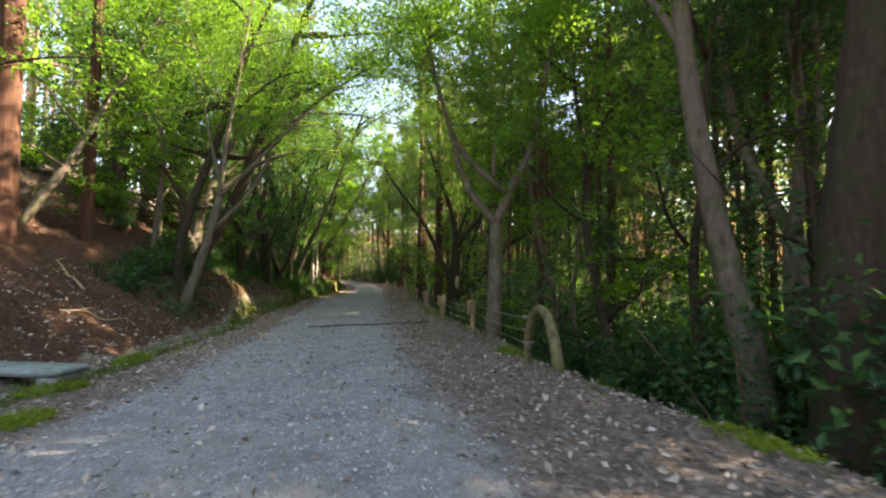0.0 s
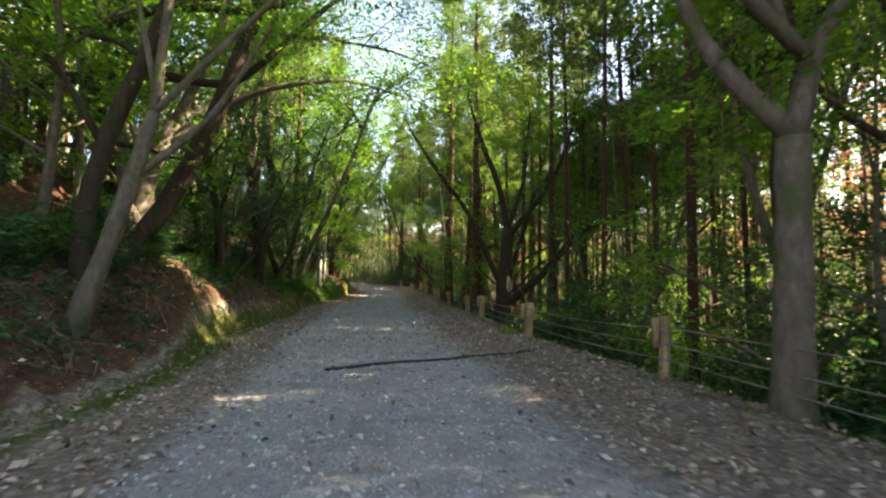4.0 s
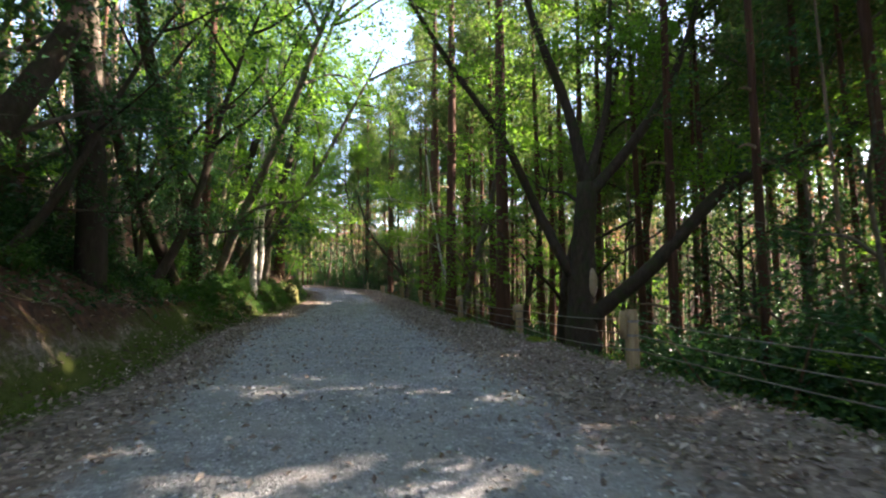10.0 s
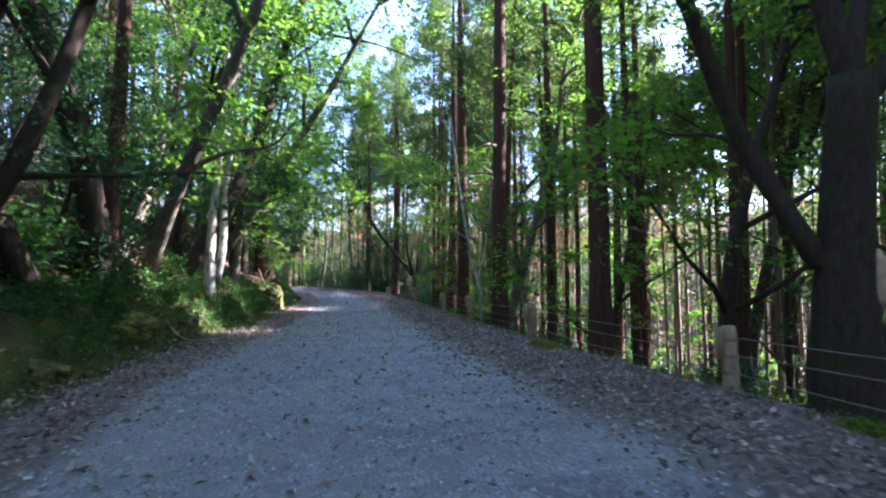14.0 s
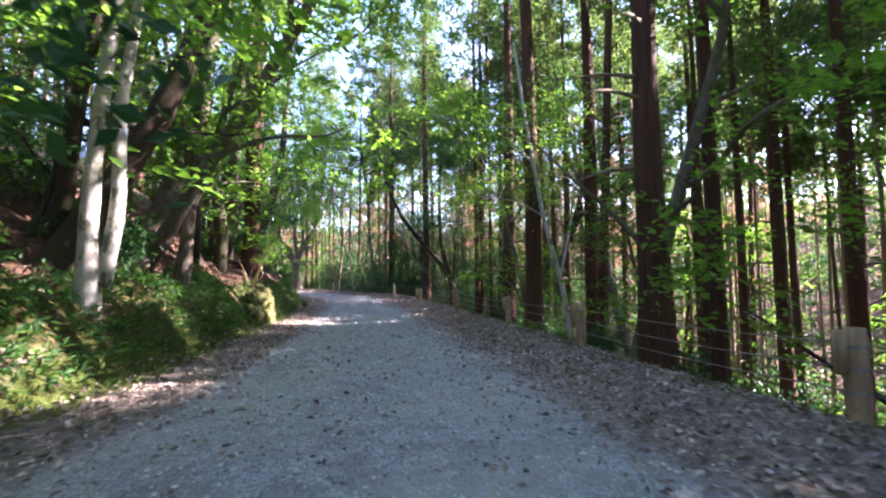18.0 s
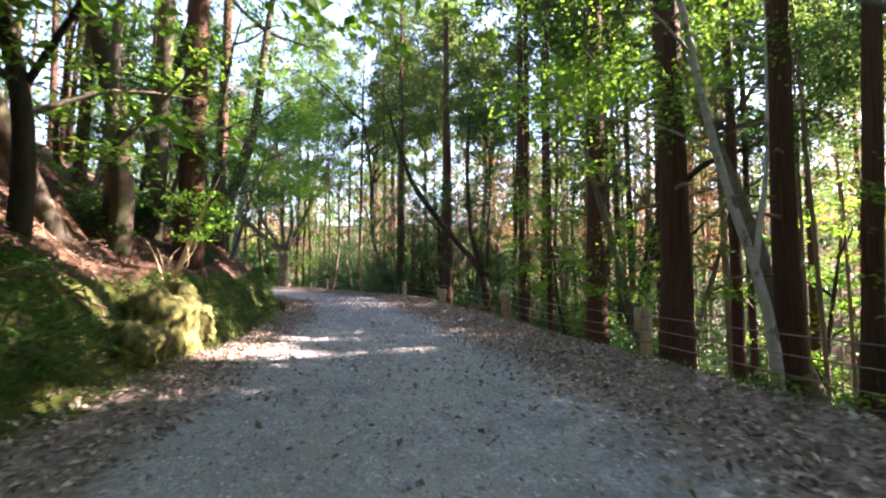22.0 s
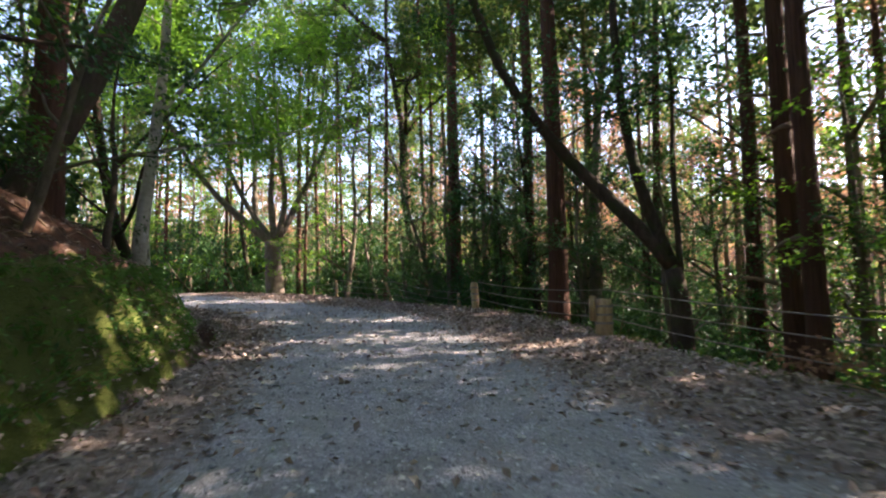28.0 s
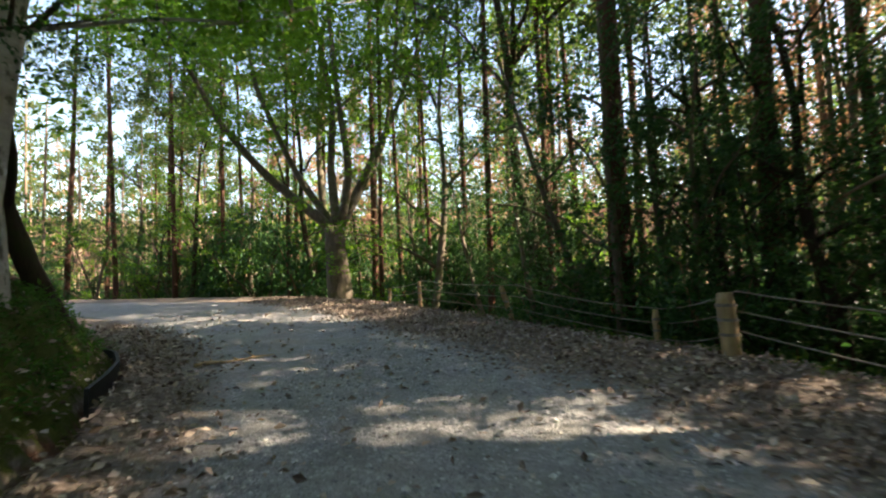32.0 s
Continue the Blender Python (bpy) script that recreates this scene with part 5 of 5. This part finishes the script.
def bank_plants(name, side, y0, y1, lo, hi, n, size, mat, label, seed, per=10, spread=0.16, flat=0.3, slim=0.3):
    """Low plants that nobody could count, along one edge of the road."""
    r = np.random.RandomState(seed)
    line = LEFT_LINE if side == "left" else RIGHT_LINE
    ok = line[(line[:, 1] > y0) & (line[:, 1] < y1)]
    t = r.uniform(0, len(ok) - 1.01, n)
    i = t.astype(int)
    p = ok[i] + (ok[i + 1] - ok[i]) * (t - i)[:, None]
    d = ok[i + 1] - ok[i]
    nrm = np.stack([-d[:, 1], d[:, 0]], 1) / np.linalg.norm(d, axis=1)[:, None]
    if side == "right":
        nrm = -nrm
    p = p + nrm * r.uniform(lo, hi, n)[:, None]
    z = cover(p[:, 0], p[:, 1])[0]
    me = leaf_cloud(name, np.stack([p[:, 0], p[:, 1], z + size * 0.45], 1), spread, per, size, mat, seed, flat=flat, slim=slim)
    tagged(new(name, me), label, "plants", kind="stuff")


bank_plants("moss_tufts", "left", 2, 70, -0.4, 0.35, 1800, 0.06, GRASS, "bright moss and short grass along the bank foot", 31, 9, 0.1)
bank_plants("edge_grass", "right", 6, 80, -0.35, 0.5, 900, 0.07, GRASS, "thin grass along the road edge", 32, 8, 0.12)
bank_plants("ferns", "left", 36, 54, 0.25, 1.9, 1300, 0.16, FERN, "dark ferns and seedlings on the damp bank", 33, 9, 0.16, 0.5)
bank_plants("wall_ferns", "left", 54, 78, 0.1, 1.0, 1200, 0.11, FERN, "small dark ferns and moss on the low wall of the bank", 36, 9, 0.12, 0.5)
bank_plants("bank_seedlings", "left", 14, 40, 0.8, 3.6, 2000, 0.12, BROAD, "small plants on the bank", 34, 8, 0.2, 0.6, 0.5)
bank_plants("slope_plants", "right", 30, 86, 0.7, 4.5, 2600, 0.14, BROAD, "leafy ground plants on the lower slope", 35, 10, 0.25, 0.6, 0.5)



def bank_roots():
    """Bared roots and hanging stems on the cut bank."""
    r = np.random.RandomState(55)
    vs, fs, n = [], [], 0
    ok = LEFT_LINE[(LEFT_LINE[:, 1] > 15) & (LEFT_LINE[:, 1] < 72)]
    for k in range(420):
        i = int(r.uniform(0, len(ok) - 2))
        d = ok[i + 1] - ok[i]
        nrm = np.array([-d[1], d[0]]) / np.hypot(*d)
        a, b = r.uniform(0.5, 2.4), r.normal(0, 0.5)
        p = np.stack([ok[i] + nrm * (a + u * r.uniform(0.3, 1.2)) + d / 0.4 * (b * u + r.normal(0, 0.06)) for u in np.linspace(0, 1, 6)])
        z = cover(p[:, 0], p[:, 1])[0] + r.uniform(-0.01, 0.06, 6)
        q = r.uniform(0.006, 0.022)
        v, f, lo, hi = tube(np.c_[p, z], np.linspace(q, q * 0.4, 6), 5)
        vs.append(v), fs.append(f + n)
        n += len(v)
    tagged(new("bank_roots", mesh_from("bank_roots", np.concatenate(vs), np.concatenate(fs), TWIG)), "tangled roots and dry sticks on the cut bank", "roots", kind="stuff")


bank_roots()


# ---- fallen leaves and stones on the road ----
def scatter_litter():
    r = np.random.RandomState(41)
    x, y = r.uniform(-18, 5, 420000), r.uniform(0, 88, 420000)
    dl, dr = off_line(LEFT_LINE, x, y)[0], -off_line(RIGHT_LINE, x, y)[0]
    z, gravel, moss, soil = cover(x, y)
    lane = np.minimum(-dl, -dr)
    want = np.where((dl < 3.5) & (dr < 2.5), np.clip(1.0 - gravel * 0.94 - moss * 0.4, 0.05, 1) * np.interp(y, [0, 16, 30, 60, 80], [0.55, 0.5, 0.8, 1, 1]) * np.where(dl > 0.4, np.interp(y, [10, 16], [0.8, 0.25]), 1), 0)
    keep = r.uniform(0, 1, len(x)) < np.maximum(want, 0.07 * (want > 0))
    p = np.stack([x, y, z + 0.012], 1)[keep]
    me = leaf_cloud("fallen_leaves", p, 0.0, 1, 0.09, LITTER, 42, flat=0.72, slim=0.6)
    tagged(new("fallen_leaves", me), "brown fallen leaves strewn along the road sides", "leaves", kind="stuff")
    x, y = r.uniform(-11, 3, 240000), r.uniform(1, 76, 240000)
    z, gravel, moss, soil = cover(x, y)
    keep = r.uniform(0, 1, len(x)) < gravel * 0.9 + 0.04 * (soil < 0.1) * (moss < 0.5)
    x, y, z = x[keep], y[keep], z[keep]
    n = len(x)
    s = 0.012 * np.exp(r.normal(0, 0.4, n))
    dirs = np.array([(1, 0, 0), (-1, 0, 0), (0, 1, 0), (0, -1, 0), (0, 0, 0.5), (0, 0, -0.5)], float)
    v = dirs[None] * s[:, None, None] * r.uniform(0.6, 1.4, (n, 6, 1))
    a = r.uniform(0, 6.28, n)
    c, q = np.cos(a), np.sin(a)
    vx = v[..., 0] * c[:, None] - v[..., 1] * q[:, None]
    vy = v[..., 0] * q[:, None] + v[..., 1] * c[:, None]
    v = np.stack([vx + x[:, None], vy + y[:, None], v[..., 2] + (z + s * 0.3)[:, None]], -1).reshape(-1, 3)
    tri = np.array([(0, 2, 4), (2, 1, 4), (1, 3, 4), (3, 0, 4), (2, 0, 5), (1, 2, 5), (3, 1, 5), (0, 3, 5)])
    f = (np.arange(n)[:, None, None] * 6 + tri[None]).reshape(-1, 3)
    tagged(new("gravel_stones", mesh_from("gravel_stones", v, f, PEBBLE, smooth=False)), "loose grey stones on the gravel", "gravel", kind="stuff")


scatter_litter()


# ---- dark ditch mouth, scars, branches ----
def drain_edging():
    """Black curved strip in place of the dark hole where the ditch turns under the road."""
    p = smooth_line(ARC, 0.1)
    root = thing("drain_edging", p[0, 0], p[0, 1], ground_z(*p[0]), "black curved strip for the dark hole at the ditch end", "drain")
    base = np.array(root.location)
    d = np.gradient(p, axis=0)
    nrm = np.stack([-d[:, 1], d[:, 0]], 1) / np.linalg.norm(d, axis=1)[:, None]
    top = ROAD_AT(p) + 0.03
    v, n = [], len(p)
    for q, (side, dz) in enumerate(((0.0, -0.5), (0.0, 0.0), (0.05, 0.0), (0.05, -0.5))):
        v.append(np.stack([p[:, 0] + nrm[:, 0] * side, p[:, 1] + nrm[:, 1] * side, top + dz], 1))
    v = np.stack(v, 1).reshape(-1, 3) - base
    f = [(i * 4 + j, (i + 1) * 4 + j, (i + 1) * 4 + (j + 1) % 4, i * 4 + (j + 1) % 4) for i in range(n - 1) for j in range(4)]
    f += [(0, 1, 2, 3), ((n - 1) * 4 + 3, (n - 1) * 4 + 2, (n - 1) * 4 + 1, (n - 1) * 4)]
    part_mesh("board", mesh_from("board", v, f, RUBBER, smooth=False), root)


def ROAD_AT(p):
    return np.interp(p[:, 1], [q[0] for q in ROAD_Z], [q[1] for q in ROAD_Z])


drain_edging()


def bare_wood(parent_name, at, ln, rad, tilt=(0, 0)):
    """A strip of bared wood on a trunk."""
    e = bpy.data.objects[parent_name]
    p = np.array([(at[0] + tilt[0] * u, at[1] + tilt[1] * u, at[2] + ln * (u - 0.5)) for u in np.linspace(0, 1, 9)])
    me = limb_mesh("bare_wood", p - np.array(e.location), rad * np.array([0.3, 0.8, 1, 1.05, 1, 1.05, 1, 0.75, 0.3]), DEAD_WOOD, 9, 0.12, 6, 20)
    part_mesh("bare_wood", me, e, "bare yellowish wood where the bark is gone")


bare_wood("spreading_tree", (2.12, 35.1, 1.25), 0.85, 0.15)


def fallen_branch(x, y, ln, turn, seed, mat=None, label="dry fallen branch beside the fence"):
    r = np.random.RandomState(seed)
    z = ground_z(x, y)
    root = thing("fallen_branch", x, y, z, label, "branch", "fallen branches")
    d = np.array([math.cos(turn), math.sin(turn), 0.0])
    pts = []
    for u in np.linspace(0, 1, 6):
        q = d * ln * u + r.normal(0, 0.04, 3)
        pts.append((q[0], q[1], ground_z(x + q[0], y + q[1]) - z + 0.02 + 0.03 * math.sin(u * 9)))
    part_mesh("stem", limb_mesh("stem", pts, np.linspace(0.03, 0.008, 6), DEAD_WOOD, 6, 0.1, seed, 14), root)
    for k in range(4):
        i = 1 + k
        s = np.array(pts[i])
        w = np.array([r.normal(), r.normal(), 0.5]) * 0.25 * ln * 0.4
        part_mesh("side_twig", limb_mesh("side_twig", [s, s + w * 0.5, s + w], [0.014, 0.01, 0.004], DEAD_WOOD, 5, 0.1, k, 6), root)
    if mat:
        c = [np.array(pts[i]) + r.normal(0, 0.18, 3) + [0, 0, 0.15] for i in range(1, 6) for _ in range(4)]
        tagged(part_mesh("dry_leaf_spray", leaf_cloud("dry_leaf_spray", c, 0.16, 16, 0.1, mat, seed, flat=0.4), root), "dry brown leaves", kind="stuff")


fallen_branch(DRY[0], DRY[1], 1.6, 2.4, 61, RUSTY, "fallen branch with dry brown leaves at the fence")
for k, (x, y, ln, tn) in enumerate([(-9.694, 41.308, 1.5, 0.6), (-9.818, 47.71, 1.4, 2.0), (-7.3, 10.5, 1.2, 1.0), (-8.2, 12.5, 1.6, 2.6), (-9.8, 28.2, 1.3, 0.4), (-10.588, 58.52, 1.5, 1.9), (1.5, 24.6, 1.4, 1.2), (-12.605, 73.745, 1.1, 0.8), (2.9, 6.2, 1.5, 0.3)]):
    fallen_branch(x, y, ln, tn, 70 + k)


# ---- moss cushions on the verge ----
def moss_cushions():
    r = np.random.RandomState(88)
    for k, (x, y, s) in enumerate(CUSHIONS):
        n = 260
        a, q = r.uniform(0, 6.28, n), s * np.sqrt(r.uniform(0, 1, n))
        px, py = x + q * np.cos(a) * 0.6, y + q * np.sin(a) * 1.2
        z = cover(px, py)[0] + 0.05 * (1 - (q / s) ** 2)
        me = leaf_cloud("moss_cushion", np.stack([px, py, z], 1), 0.05, 9, 0.045, BRIGHT_MOSS, 90 + k, flat=0.2, slim=0.4)
        tagged(new("moss_cushion", me), "bright green moss cushion on the road verge", "moss", "moss cushions")


BRIGHT_MOSS = leafy("bright_moss", [(0.0, (0.07, 0.11, 0.012)), (1.0, (0.24, 0.30, 0.035))], rough=0.9, thru=0.25)
moss_cushions()
